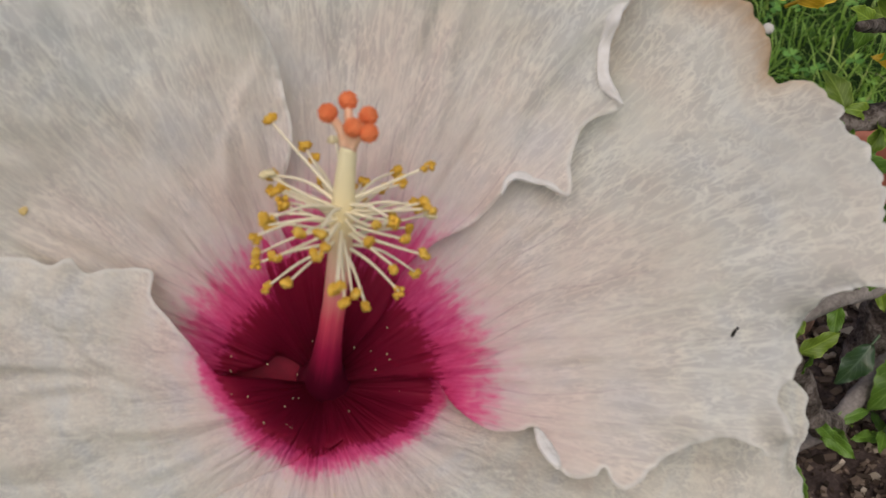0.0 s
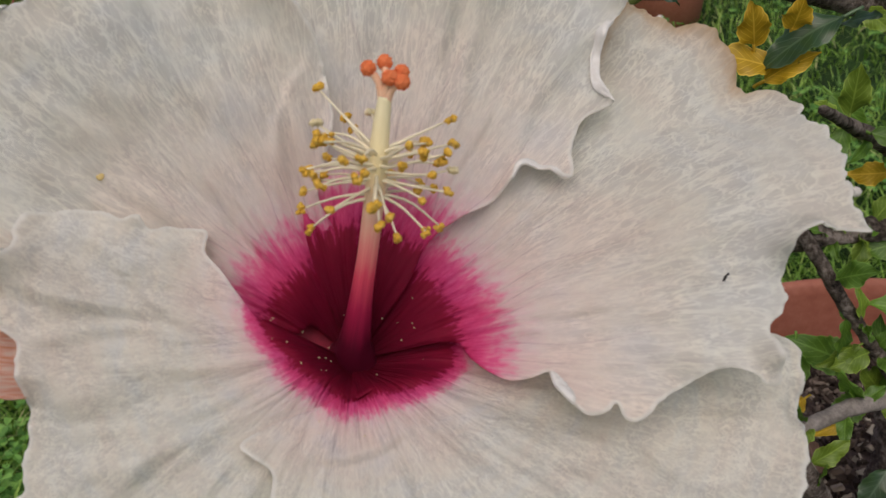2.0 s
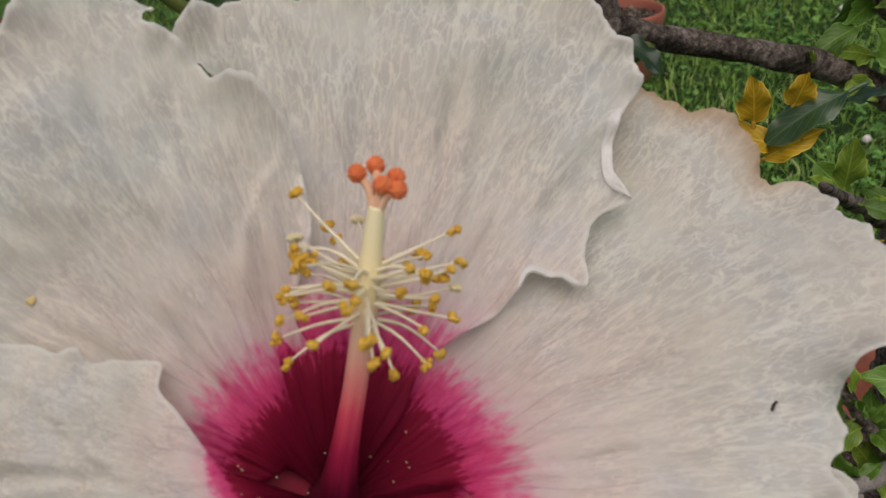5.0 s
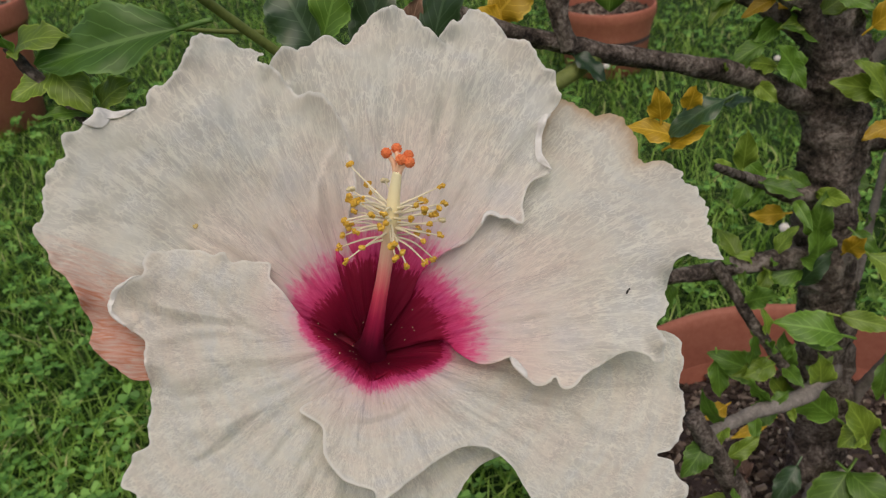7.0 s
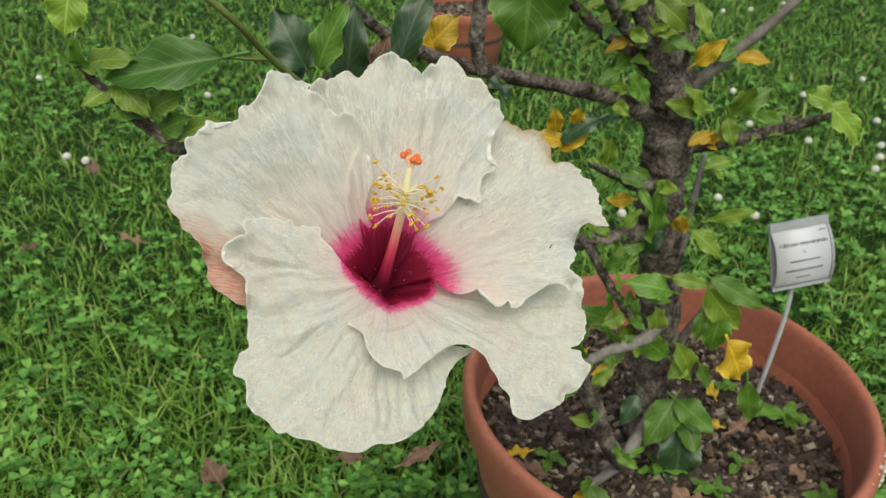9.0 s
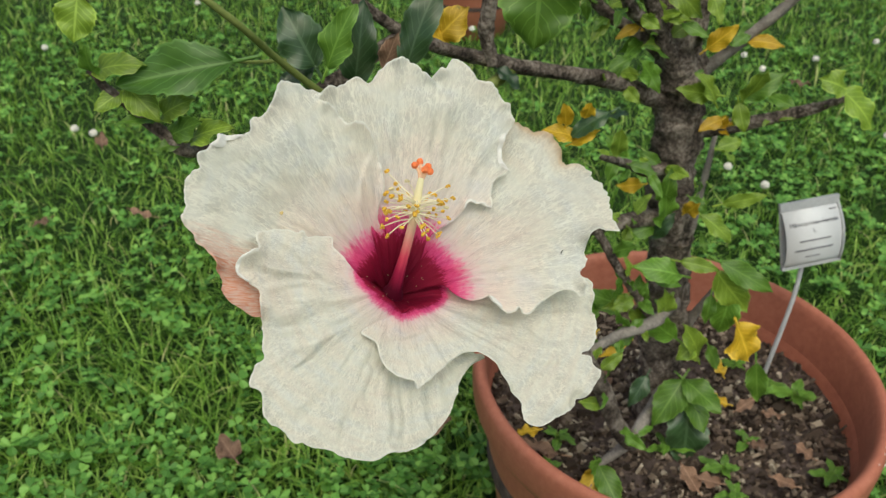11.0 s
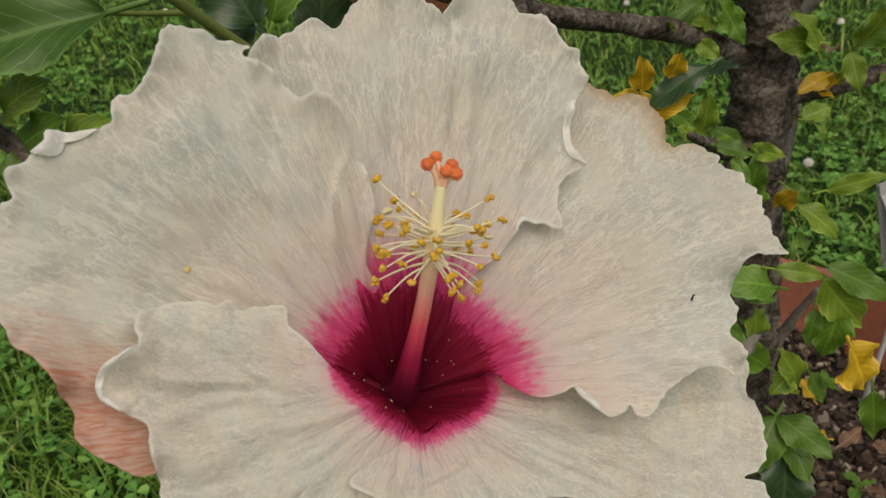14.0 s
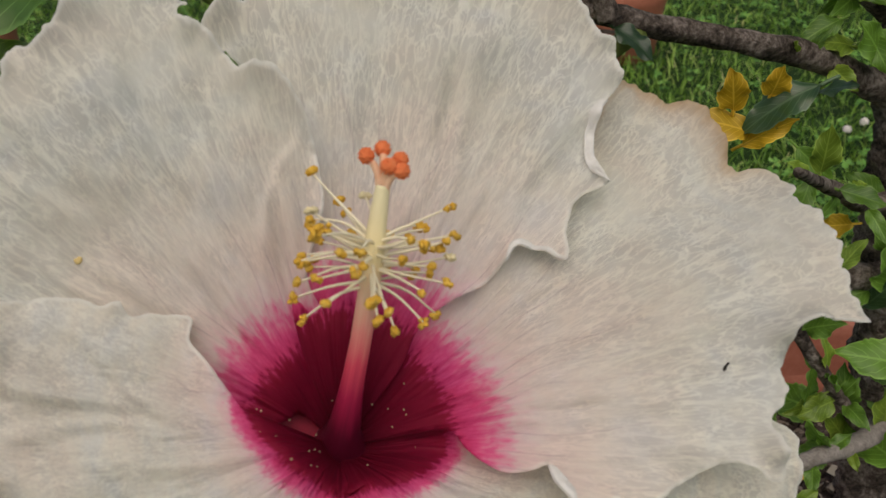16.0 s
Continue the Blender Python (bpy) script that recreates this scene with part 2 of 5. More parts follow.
def leaf_material(name, dark, light, rough=0.35, spots=None, through=0.25):
    """Leaf blade. UV: u across (0.5 at the midrib), v along."""
    m, ns, ls, b = nodes_of(name, rough, 0.5)
    uv = ns.new("ShaderNodeUVMap").outputs[0]
    co = ns.new("ShaderNodeTexCoord").outputs["Object"]
    n = noise_tex(ns, ls, 45, 5, co)
    r = ramp(ns, [(0.3, dark), (0.7, light)])
    ls.new(n.outputs[0], r.inputs[0])
    sep = ns.new("ShaderNodeSeparateXYZ")
    ls.new(uv, sep.inputs[0])
    k = ns.new("ShaderNodeMath")
    k.operation, k.inputs[1].default_value = "SUBTRACT", 0.5
    ls.new(sep.outputs[0], k.inputs[0])
    ab = ns.new("ShaderNodeMath")
    ab.operation = "ABSOLUTE"
    ls.new(k.outputs[0], ab.inputs[0])
    # side veins slant forward from the midrib
    sl = ns.new("ShaderNodeMath")
    sl.operation, sl.inputs[1].default_value = "MULTIPLY_ADD", -0.7
    ls.new(ab.outputs[0], sl.inputs[0])
    ls.new(sep.outputs[1], sl.inputs[2])
    w = ns.new("ShaderNodeMath")
    w.operation, w.inputs[1].default_value = "MULTIPLY", 46.0
    ls.new(sl.outputs[0], w.inputs[0])
    sn = ns.new("ShaderNodeMath")
    sn.operation = "SINE"
    ls.new(w.outputs[0], sn.inputs[0])
    vr = ramp(ns, [(0.90, (0, 0, 0)), (1.0, (1, 1, 1))])
    ls.new(sn.outputs[0], vr.inputs[0])
    mr = ramp(ns, [(0.0, (1, 1, 1)), (0.022, (1, 1, 1)), (0.035, (0, 0, 0))])
    ls.new(ab.outputs[0], mr.inputs[0])
    both = mixed(ns, ls, vr.outputs[0], mr.outputs[0], 1.0, "LIGHTEN")
    pale = tuple(min(1.0, v * 1.5 + 0.03) for v in light)
    vf = ns.new("ShaderNodeMath")
    vf.operation, vf.inputs[1].default_value = "MULTIPLY", 0.5
    ls.new(both, vf.inputs[0])
    col = mixed(ns, ls, r.outputs[0], pale, vf.outputs[0])
    hem = ramp(ns, [(0.44, (0, 0, 0)), (0.49, (0.7, 0.7, 0.7))])
    ls.new(ab.outputs[0], hem.inputs[0])
    col = mixed(ns, ls, col, pale, hem.outputs[0])
    oi = ns.new("ShaderNodeObjectInfo")
    hv = ns.new("ShaderNodeHueSaturation")
    mm = ns.new("ShaderNodeMapRange")
    mm.inputs[3].default_value, mm.inputs[4].default_value = 0.75, 1.25
    ls.new(oi.outputs["Random"], mm.inputs[0])
    ls.new(mm.outputs[0], hv.inputs["Value"])
    ls.new(col, hv.inputs["Color"])
    col = hv.outputs[0]
    if spots:
        sp = noise_tex(ns, ls, 160, 3, co)
        sr = ramp(ns, [(0.62, (0, 0, 0)), (0.70, (1, 1, 1))])
        ls.new(sp.outputs[0], sr.inputs[0])
        col = mixed(ns, ls, col, spots, sr.outputs[0])
    ls.new(col, b.inputs["Base Color"])
    bumped(ns, ls, b, both, -0.4, 0.0006)
    see_through(m, through, col)
    return m


def island_material(name, stops, rough=0.5, through=0.25, spec=0.4):
    """For many small blades in one mesh: each takes its own shade."""
    m, ns, ls, b = nodes_of(name, rough, spec)
    g = ns.new("ShaderNodeNewGeometry")
    r = ramp(ns, stops)
    ls.new(g.outputs["Random Per Island"], r.inputs[0])
    co = ns.new("ShaderNodeTexCoord").outputs["Object"]
    n = noise_tex(ns, ls, 9, 4, co)
    t = ramp(ns, [(0.3, (0.8, 0.84, 0.76)), (0.7, (1.12, 1.08, 0.98))])
    ls.new(n.outputs[0], t.inputs[0])
    col = mixed(ns, ls, r.outputs[0], t.outputs[0], 1.0, "MULTIPLY")
    ls.new(col, b.inputs["Base Color"])
    see_through(m, through, col)
    return m


def column_material():
    """Style: crimson at its foot, coral, then pale yellow. UV v along."""
    m, ns, ls, b = nodes_of("style_tissue", 0.5, 0.35)
    uv = ns.new("ShaderNodeUVMap").outputs[0]
    sep = ns.new("ShaderNodeSeparateXYZ")
    ls.new(uv, sep.inputs[0])
    mp = ns.new("ShaderNodeMapping")
    mp.inputs["Scale"].default_value = (14, 3, 1)
    ls.new(uv, mp.inputs[0])
    n = noise_tex(ns, ls, 1.0, 4, mp.outputs[0])
    a = ns.new("ShaderNodeMath")
    a.operation, a.inputs[1].default_value = "MULTIPLY_ADD", 0.14
    ls.new(n.outputs[0], a.inputs[0])
    ls.new(sep.outputs[1], a.inputs[2])
    r = ramp(ns, [(0.25, (0.09, 0.002, 0.016)), (0.38, (0.36, 0.012, 0.06)), (0.48, (0.68, 0.07, 0.12)), (0.57, (0.80, 0.28, 0.24)),
                  (0.65, (0.84, 0.55, 0.38)), (0.74, (0.86, 0.74, 0.42)), (1.0, (0.87, 0.80, 0.50))])
    ls.new(a.outputs[0], r.inputs[0])
    ls.new(r.outputs[0], b.inputs["Base Color"])
    bumped(ns, ls, b, n.outputs[0], 0.3, 0.0005)
    return m


M_PETAL = petal_material("petal_tissue")
M_PETAL_BLUSH = petal_material("petal_tissue_blushed", True)
M_PETAL_TAN = petal_material("petal_tissue_aged", False, True)
M_PETAL_BACK, pn, pl, pb = nodes_of("petal_underside", 0.55, 0.25)
pn_grain = noise_tex(pn, pl, 500, 4, pn.new("ShaderNodeTexCoord").outputs["Object"])
pn_tone = ramp(pn, [(0.35, (0.86, 0.85, 0.80)), (0.65, (0.93, 0.925, 0.885))])
pl.new(pn_grain.outputs[0], pn_tone.inputs[0])
pl.new(pn_tone.outputs[0], pb.inputs["Base Color"])
see_through(M_PETAL_BACK, 0.3, pn_tone.outputs[0])
M_STYLE = column_material()
M_THROAT = two_scale("crimson_throat", [(0.3, (0.16, 0.003, 0.018)), (0.7, (0.28, 0.005, 0.03))], 200, 900, 0.6, 0.1, 0.0002)
M_FILAMENT = two_scale("filament_tissue", [(0.3, (0.82, 0.73, 0.50)), (0.7, (0.88, 0.83, 0.63))], 200, 900, 0.5, 0.1, 0.0002)
M_ANTHER = two_scale("anther_pollen", [(0.32, (0.50, 0.22, 0.02)), (0.46, (0.80, 0.46, 0.05)), (0.66, (0.88, 0.62, 0.14))], 500, 2600, 0.85, 0.9, 0.0006)
M_ANTHER_PALE = two_scale("anther_unripe", [(0.3, (0.75, 0.62, 0.3)), (0.7, (0.86, 0.8, 0.55))], 500, 2600, 0.8, 0.7, 0.0005)
M_STIGMA = two_scale("stigma_velvet", [(0.3, (0.78, 0.14, 0.04)), (0.55, (0.90, 0.25, 0.09)), (0.75, (0.93, 0.40, 0.19))], 300, 2500, 0.9, 0.9, 0.0006)
M_STYLE_TIP = two_scale("style_tip_tissue", [(0.3, (0.80, 0.42, 0.24)), (0.7, (0.86, 0.62, 0.42))], 200, 900, 0.55, 0.1, 0.0002)
M_CALYX = two_scale("calyx_green", [(0.3, (0.05, 0.12, 0.02)), (0.7, (0.12, 0.22, 0.05))], 80, 500, 0.5)
M_BARK = two_scale("grey_brown_bark", [(0.39, (0.028, 0.021, 0.017)), (0.49, (0.15, 0.118, 0.095)), (0.60, (0.42, 0.36, 0.31))], 75, 380, 0.9, 1.0, 0.008)
M_TWIG_PALE = two_scale("pale_grey_twig", [(0.33, (0.112, 0.096, 0.08)), (0.66, (0.336, 0.304, 0.272))], 90, 500, 0.9, 0.9, 0.001)
M_TWIG_GREEN = two_scale("green_twig", [(0.3, (0.10, 0.14, 0.03)), (0.7, (0.24, 0.28, 0.08))], 60, 400, 0.55)
M_LEAF = leaf_material("fresh_green_leaf", (0.07, 0.165, 0.015), (0.155, 0.30, 0.035), 0.45)
M_LEAF_DEEP = leaf_material("deep_green_leaf", (0.03, 0.085, 0.012), (0.075, 0.165, 0.024), 0.42)
M_LEAF_LIME = leaf_material("lime_green_leaf", (0.128, 0.229, 0.0216), (0.272, 0.387, 0.0432), 0.45)
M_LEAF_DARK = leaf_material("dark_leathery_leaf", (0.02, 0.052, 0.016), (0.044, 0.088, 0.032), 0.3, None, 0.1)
M_LEAF_YELLOW = leaf_material("yellowed_leaf", (0.496, 0.288, 0.008), (0.64, 0.44, 0.032), 0.5, (0.24, 0.176, 0.016))
M_LEAF_BROWN = leaf_material("withered_brown_leaf", (0.11, 0.055, 0.032), (0.28, 0.17, 0.11), 0.8, (0.10, 0.05, 0.03), 0.1)
M_GRASS = island_material("grass_blades", [(0.0, (0.085, 0.20, 0.022)), (0.5, (0.175, 0.35, 0.042)), (0.86, (0.30, 0.49, 0.09)), (0.95, (0.40, 0.54, 0.14)), (1.0, (0.56, 0.54, 0.28))])
M_CLOVER = island_material("clover_leaves", [(0.0, (0.075, 0.205, 0.035)), (0.6, (0.155, 0.37, 0.07)), (1.0, (0.28, 0.53, 0.12))], 0.55)
M_CLOVER_FLOWER = two_scale("clover_bloom", [(0.3, (0.58, 0.50, 0.42)), (0.55, (0.85, 0.83, 0.78))], 400, 1500, 0.8, 1.0, 0.002)
# near-black green: the shade between the blades is put into this colour
M_LAWN = two_scale("lawn_soil_shaded", [(0.35, (0.00936, 0.0224, 0.00415)), (0.55, (0.0233, 0.0624, 0.00828)), (0.7, (0.0467, 0.0984, 0.0173))], 14, 160, 0.95, 1.0, 0.01)
M_SOIL = two_scale("dark_potting_soil", [(0.35, (0.03, 0.021, 0.018)), (0.55, (0.10, 0.073, 0.064)), (0.72, (0.24, 0.19, 0.17))], 60, 420, 0.95, 1.0, 0.004)
M_CLOD = island_material("soil_crumbs", [(0.0, (0.03, 0.022, 0.018)), (0.55, (0.10, 0.073, 0.062)), (0.86, (0.24, 0.185, 0.155)), (1.0, (0.50, 0.44, 0.38))], 0.95, 0.0, 0.2)
M_POT = two_scale("terracotta_plastic", [(0.3, (0.31, 0.098, 0.060)), (0.5, (0.42, 0.145, 0.090)), (0.72, (0.51, 0.21, 0.14))], 9, 150, 0.6, 0.25, 0.0008, 0.35)
M_METAL = two_scale("grey_label_metal", [(0.3, (0.30, 0.31, 0.32)), (0.7, (0.48, 0.49, 0.5))], 40, 400, 0.45, 0.15, 0.0003, 0.5)
M_PAPER = two_scale("white_label_paper", [(0.3, (0.612, 0.62, 0.637)), (0.7, (0.697, 0.705, 0.722))], 60, 600, 0.4, 0.05, 0.0002)
M_INK = two_scale("grey_ink", [(0.3, (0.05, 0.05, 0.06)), (0.7, (0.10, 0.10, 0.12))], 60, 600, 0.7, 0.05, 0.0002)
M_INK_PALE = two_scale("pale_grey_ink", [(0.3, (0.20, 0.20, 0.22)), (0.7, (0.32, 0.32, 0.34))], 60, 600, 0.7, 0.05, 0.0002)
M_SPECK = two_scale("dark_insect", [(0.3, (0.01, 0.008, 0.008)), (0.7, (0.03, 0.025, 0.02))], 300, 900, 0.35, 0.3, 0.0002)
M_SPOT = two_scale("tan_spot", [(0.3, (0.50, 0.36, 0.12)), (0.7, (0.68, 0.54, 0.25))], 300, 900, 0.8, 0.1, 0.0002)
M_SCUFF = two_scale("chalky_scuff", [(0.3, (0.5, 0.4, 0.36)), (0.7, (0.75, 0.68, 0.63))], 60, 600, 0.9, 0.3, 0.0003)


# ---- builders ----
def part(name, bm, material, parent=None, label="", smooth=True):
    me = bpy.data.meshes.new(name)
    if isinstance(bm, tuple):
        me.from_pydata(bm[0], [], bm[1])
    else:
        bm.to_mesh(me)
        bm.free()
    me.materials.append(material)
    if smooth:
        me.polygons.foreach_set("use_smooth", [True] * len(me.polygons))
    ob = new(name, me)
    if parent is not None:
        ob.parent = parent
    if label:
        ob["label"] = label
    return ob


def empty(name, m=Matrix()):
    ob = new(name)
    ob.empty_display_size = 0.02
    ob.matrix_basis = m
    return ob


def spline(pts, n):
    """n points on a smooth curve through the given ones."""
    p = [Vector(q) for q in pts]
    p = [p[0] * 2 - p[1], *p, p[-1] * 2 - p[-2]]
    out, spans = [], len(p) - 3
    for i in range(n):
        x = i / (n - 1) * spans
        k = min(int(x), spans - 1)
        t = x - k
        a, b, c, d = p[k:k + 4]
        out.append(0.5 * (2 * b + (c - a) * t + (2 * a - 5 * b + 4 * c - d) * t * t + (3 * b - 3 * c + d - a) * t ** 3))
    return out


def tube(bm, pts, radii, sides=8, rings=None, rough=0.0, seed=0.0, uv=False):
    """A tapered limb along a smooth curve, closed at both ends."""
    rings = rings or len(pts) * 4
    c = spline(pts, rings)
    rad = spline([(r, 0, 0) for r in radii], rings)
    layer = bm.loops.layers.uv.verify() if uv else None
    loops, side = [], Vector((0.31, 0.2, 0.93))
    for i, q in enumerate(c):
        d = (c[min(i + 1, rings - 1)] - c[max(i - 1, 0)]).normalized()
        x = (side - d * side.dot(d)).normalized()
        y = d.cross(x)
        side = x
        ring = []
        for k in range(sides):
            a = 2 * math.pi * k / sides
            r = max(rad[i].x, 1e-5)
            if rough:
                r *= 1 + rough * (noise.noise((q * 55 + Vector((math.cos(a), math.sin(a), seed)) * 1.3)) + 0.6 * noise.noise(q * 170 + Vector((math.cos(a) * 2, math.sin(a) * 2, seed))) + 0.4 * noise.noise(q * 420 + Vector((math.cos(a) * 4, math.sin(a) * 4, seed))))
            ring.append(bm.verts.new(q + (x * math.cos(a) + y * math.sin(a)) * r))
        loops.append(ring)
    for i in range(rings - 1):
        for k in range(sides):
            f = bm.faces.new((loops[i][k], loops[i][(k + 1) % sides], loops[i + 1][(k + 1) % sides], loops[i + 1][k]))
            if uv:
                for lp, (u, v) in zip(f.loops, ((k, i), (k + 1, i), (k + 1, i + 1), (k, i + 1))):
                    lp[layer].uv = (u / sides, v / (rings - 1))
    bm.faces.new(loops[0][::-1])
    bm.faces.new(loops[-1])
    return bm


def lathe(bm, profile, sides=96):
    """Turns a closed profile of (radius, height) round the z axis."""
    rings = []
    for r, z in profile:
        rings.append([bm.verts.new((r * math.cos(2 * math.pi * k / sides), r * math.sin(2 * math.pi * k / sides), z)) for k in range(sides)])
    for a, b in zip(rings, rings[1:]):
        for k in range(sides):
            bm.faces.new((a[k], a[(k + 1) % sides], b[(k + 1) % sides], b[k]))
    return bm


def lump(bm, at, r, seed=0, rough=0.25, sub=2, squash=(1, 1, 1)):
    made = bmesh.ops.create_icosphere(bm, subdivisions=sub, radius=1.0)["verts"]
    for v in made:
        n = v.co.copy()
        k = 1 + rough * noise.noise(n * 2.2 + Vector((seed * 3.7, seed, 1)))
        v.co = Vector(at) + Vector((n.x * squash[0], n.y * squash[1], n.z * squash[2])) * r * k
    return bm


# ---- ground ----
def ground():
    bm = bmesh.new()
    cuts = [-400, -60, -12, -4] + [-2.4 + 0.12 * i for i in range(46)] + [4, 12, 60, 400]
    rows = [-400, -60, -8, -2] + [-0.9 + 0.14 * i for i in range(46)] + [8, 20, 60, 400]
    grid = [[bm.verts.new((x, y, 0.012 * noise.noise((x * 2.3, y * 2.3, 0)) if abs(x) < 5 and abs(y) < 7 else 0)) for x in cuts] for y in rows]
    for a, b in zip(grid, grid[1:]):
        for k in range(len(cuts) - 1):
            bm.faces.new((a[k], a[k + 1], b[k + 1], b[k]))
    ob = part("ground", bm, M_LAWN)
    return tagged(ob, "mown lawn soil, darkened for the shade between grass and clover", "ground", kind="structure")


POT_AT, POT_R, POT_H, SOIL_Z = (0.200, 0.262), 0.174, 0.22, 0.158


def lawn_spots(rng, count, reach):
    """Places on the lawn, thinning with distance, none under the pots."""
    out = []
    while len(out) < count:
        y = 0.12 + (reach - 0.12) * rng.random() ** 1.7
        x = 0.03 + (rng.random() * 2 - 1) * (0.55 + 0.62 * y)
        if rng.random() < 0.22:
            x, y = rng.uniform(-3.2, 3.2), rng.uniform(-1.2, reach)
        if math.hypot(x - POT_AT[0], y - POT_AT[1]) < 0.150:
            continue
        out.append((x, y))
    return out


def grass():
    rng = random.Random(4)
    verts, faces = [], []
    for x, y in lawn_spots(rng, 110000, 5.2):
        patch = noise.noise((x * 3.1, y * 3.1, 5.0))
        h = rng.uniform(0.014, 0.044) * (1 + 0.35 * patch) * (1.5 if rng.random() < 0.06 else 1)
        wd = rng.uniform(0.0006, 0.0015) * (1 + 0.35 * max(0, y - 0.8))
        a, lean = rng.uniform(0, 6.283), rng.uniform(0.3, 1.5)
        dx, dy = math.cos(a), math.sin(a)
        n = len(verts)
        for t, k in ((0, 1.0), (0.4, 0.95), (0.75, 0.7)):
            off, z = lean * h * t * t, h * t * (1 - 0.25 * lean * t)
            for s in (-1, 1):
                verts.append((x + dx * off - dy * wd * k * s, y + dy * off + dx * wd * k * s, z))
        verts.append((x + dx * lean * h, y + dy * lean * h, h * (1 - 0.3 * lean)))
        faces += [(n, n + 1, n + 3, n + 2), (n + 2, n + 3, n + 5, n + 4), (n + 4, n + 5, n + 6)]
    return tagged(part("grass", (verts, faces), M_GRASS), "uneven mown green grass blades of the lawn", "grass", kind="stuff")


def clover():
    rng = random.Random(9)
    verts, faces = [], []
    for x, y in lawn_spots(rng, 34000, 4.6):
        if rng.random() > 0.42 + 0.55 * noise.noise((x * 2.4, y * 2.4, 11.0)) + 0.8 * noise.noise((x * 11, y * 11, 2.0)):
            continue
        h, r = rng.uniform(0.012, 0.046), rng.uniform(0.0045, 0.0105)
        a0, tilt, ta = rng.uniform(0, 6.283), rng.uniform(0, 0.55), rng.uniform(0, 6.283)
        for k in range(3):
            a = a0 + 2.094 * k
            n = len(verts)
            shape = ((0, 0), (0.45, 0.42), (0.95, 0.55), (1.18, 0.28), (1.08, 0.0), (1.18, -0.28), (0.95, -0.55), (0.45, -0.42))
            for u, v in shape:
                px, py = (u * math.cos(a) - v * math.sin(a)) * r, (u * math.sin(a) + v * math.cos(a)) * r
                z = abs(v) * r * 0.45 + tilt * (px * math.cos(ta) + py * math.sin(ta))
                verts.append((x + px, y + py, h + z))
            faces += [(n, n + 1, n + 2, n + 3, n + 4), (n, n + 4, n + 5, n + 6, n + 7)]
    return tagged(part("clover", (verts, faces), M_CLOVER, smooth=False), "low three-leaved green clover growing through the grass", "clover", kind="stuff")


def clover_flowers():
    rng = random.Random(21)
    bm = bmesh.new()
    for k in range(46):
        z = 1 - 2 * (k + 0.5) / 46
        a = 2.4 * k
        d = Vector((math.cos(a) * math.sqrt(1 - z * z), math.sin(a) * math.sqrt(1 - z * z), z))
        if z > -0.6:
            lump(bm, d * 0.0052 + Vector((0, 0, 0.052)), 0.0021, k, 0.3, 1)
    lump(bm, (0, 0, 0.052), 0.0045, 3, 0.1, 1)
    first = empty("clover_flower")
    part("bloom", bm, M_CLOVER_FLOWER, first, "white rounded bloom")
    stem = bmesh.new()
    tube(stem, [(0, 0, -0.005), (0.002, 0.001, 0.025), (0, 0, 0.05)], [0.0007] * 3, 5, 6)
    part("stem", stem, M_TWIG_GREEN, first)
    tagged(first, "white clover flower head standing in the lawn", "clover flower", "clover flowers in the lawn")
    spots = []
    while len(spots) < 80:
        y = rng.uniform(0.8, 3.2)
        x = rng.uniform(-0.55 * y - 0.2, 0.62 * y + 0.25)
        if rng.random() < (0.95 if x > 0.25 else 0.3):
            spots.append((x, y))
    first.matrix_basis = pose(0.62, 1.25, 0)
    for x, y in spots:
        copy_thing(first, pose(x, y, rng.uniform(-0.012, 0.004), rng.uniform(-12, 12), rng.uniform(-12, 12), rng.uniform(0, 360)))


# ---- leaves ----
def leaf_mesh(length, width, seed=0, fold=0.35, droop=0.3, teeth=7, wave=0.08, across=8, along=36):
    """A toothed blade along +y from its foot at the origin, folded up along the midrib, with a short stalk."""
    bm = bmesh.new()
    layer = bm.loops.layers.uv.verify()
    rows = []
    for j in range(along + 1):
        v = j / along
        half = width / 2 * math.sin(math.pi * min(1, v ** 0.8)) ** 0.85 if 0 < v < 1 else 0.0004
        half *= 1 + (0.13 * ((v * teeth) % 1.0 - 0.5) * (1 if v < 0.93 else 0) if v > 0.2 and teeth else 0)
        row = []
        for i in range(across + 1):
            u = i / across * 2 - 1
            x = u * half
            z = fold * abs(x) * (1 - 0.5 * abs(u)) - droop * length * v * v * 0.5 + wave * width * abs(u) ** 2 * math.sin(v * 13 + seed + 2 * (u > 0)) * 1.4
            z += 0.02 * width * noise.noise((u * 2 + seed, v * 5, seed))
            row.append(bm.verts.new((x, v * length * (1 - 0.12 * droop * v), z)))
        rows.append(row)
    for j in range(along):
        for i in range(across):
            f = bm.faces.new((rows[j][i], rows[j][i + 1], rows[j + 1][i + 1], rows[j + 1][i]))
            for lp, (a, b) in zip(f.loops, ((i, j), (i + 1, j), (i + 1, j + 1), (i, j + 1))):
                lp[layer].uv = (a / across, b / along)
    tube(bm, [(0, -0.22 * length, 0.02 * length), (0, -0.1 * length, 0.01 * length), (0, 0.02 * length, -0.0005)], [0.022 * width + 0.0004] * 3, 5, 6)
    return bm


def aim(at, to, face=(0, -0.6, 0.8)):
    """A pose at a place, +y towards another, +z as near as may be to face."""
    y = (Vector(to) - Vector(at)).normalized()
    f = Vector(face)
    z = (f - y * f.dot(y)).normalized()
    x = y.cross(z)
    return Matrix.Translation(at) @ Matrix((x, y, z)).transposed().to_4x4()


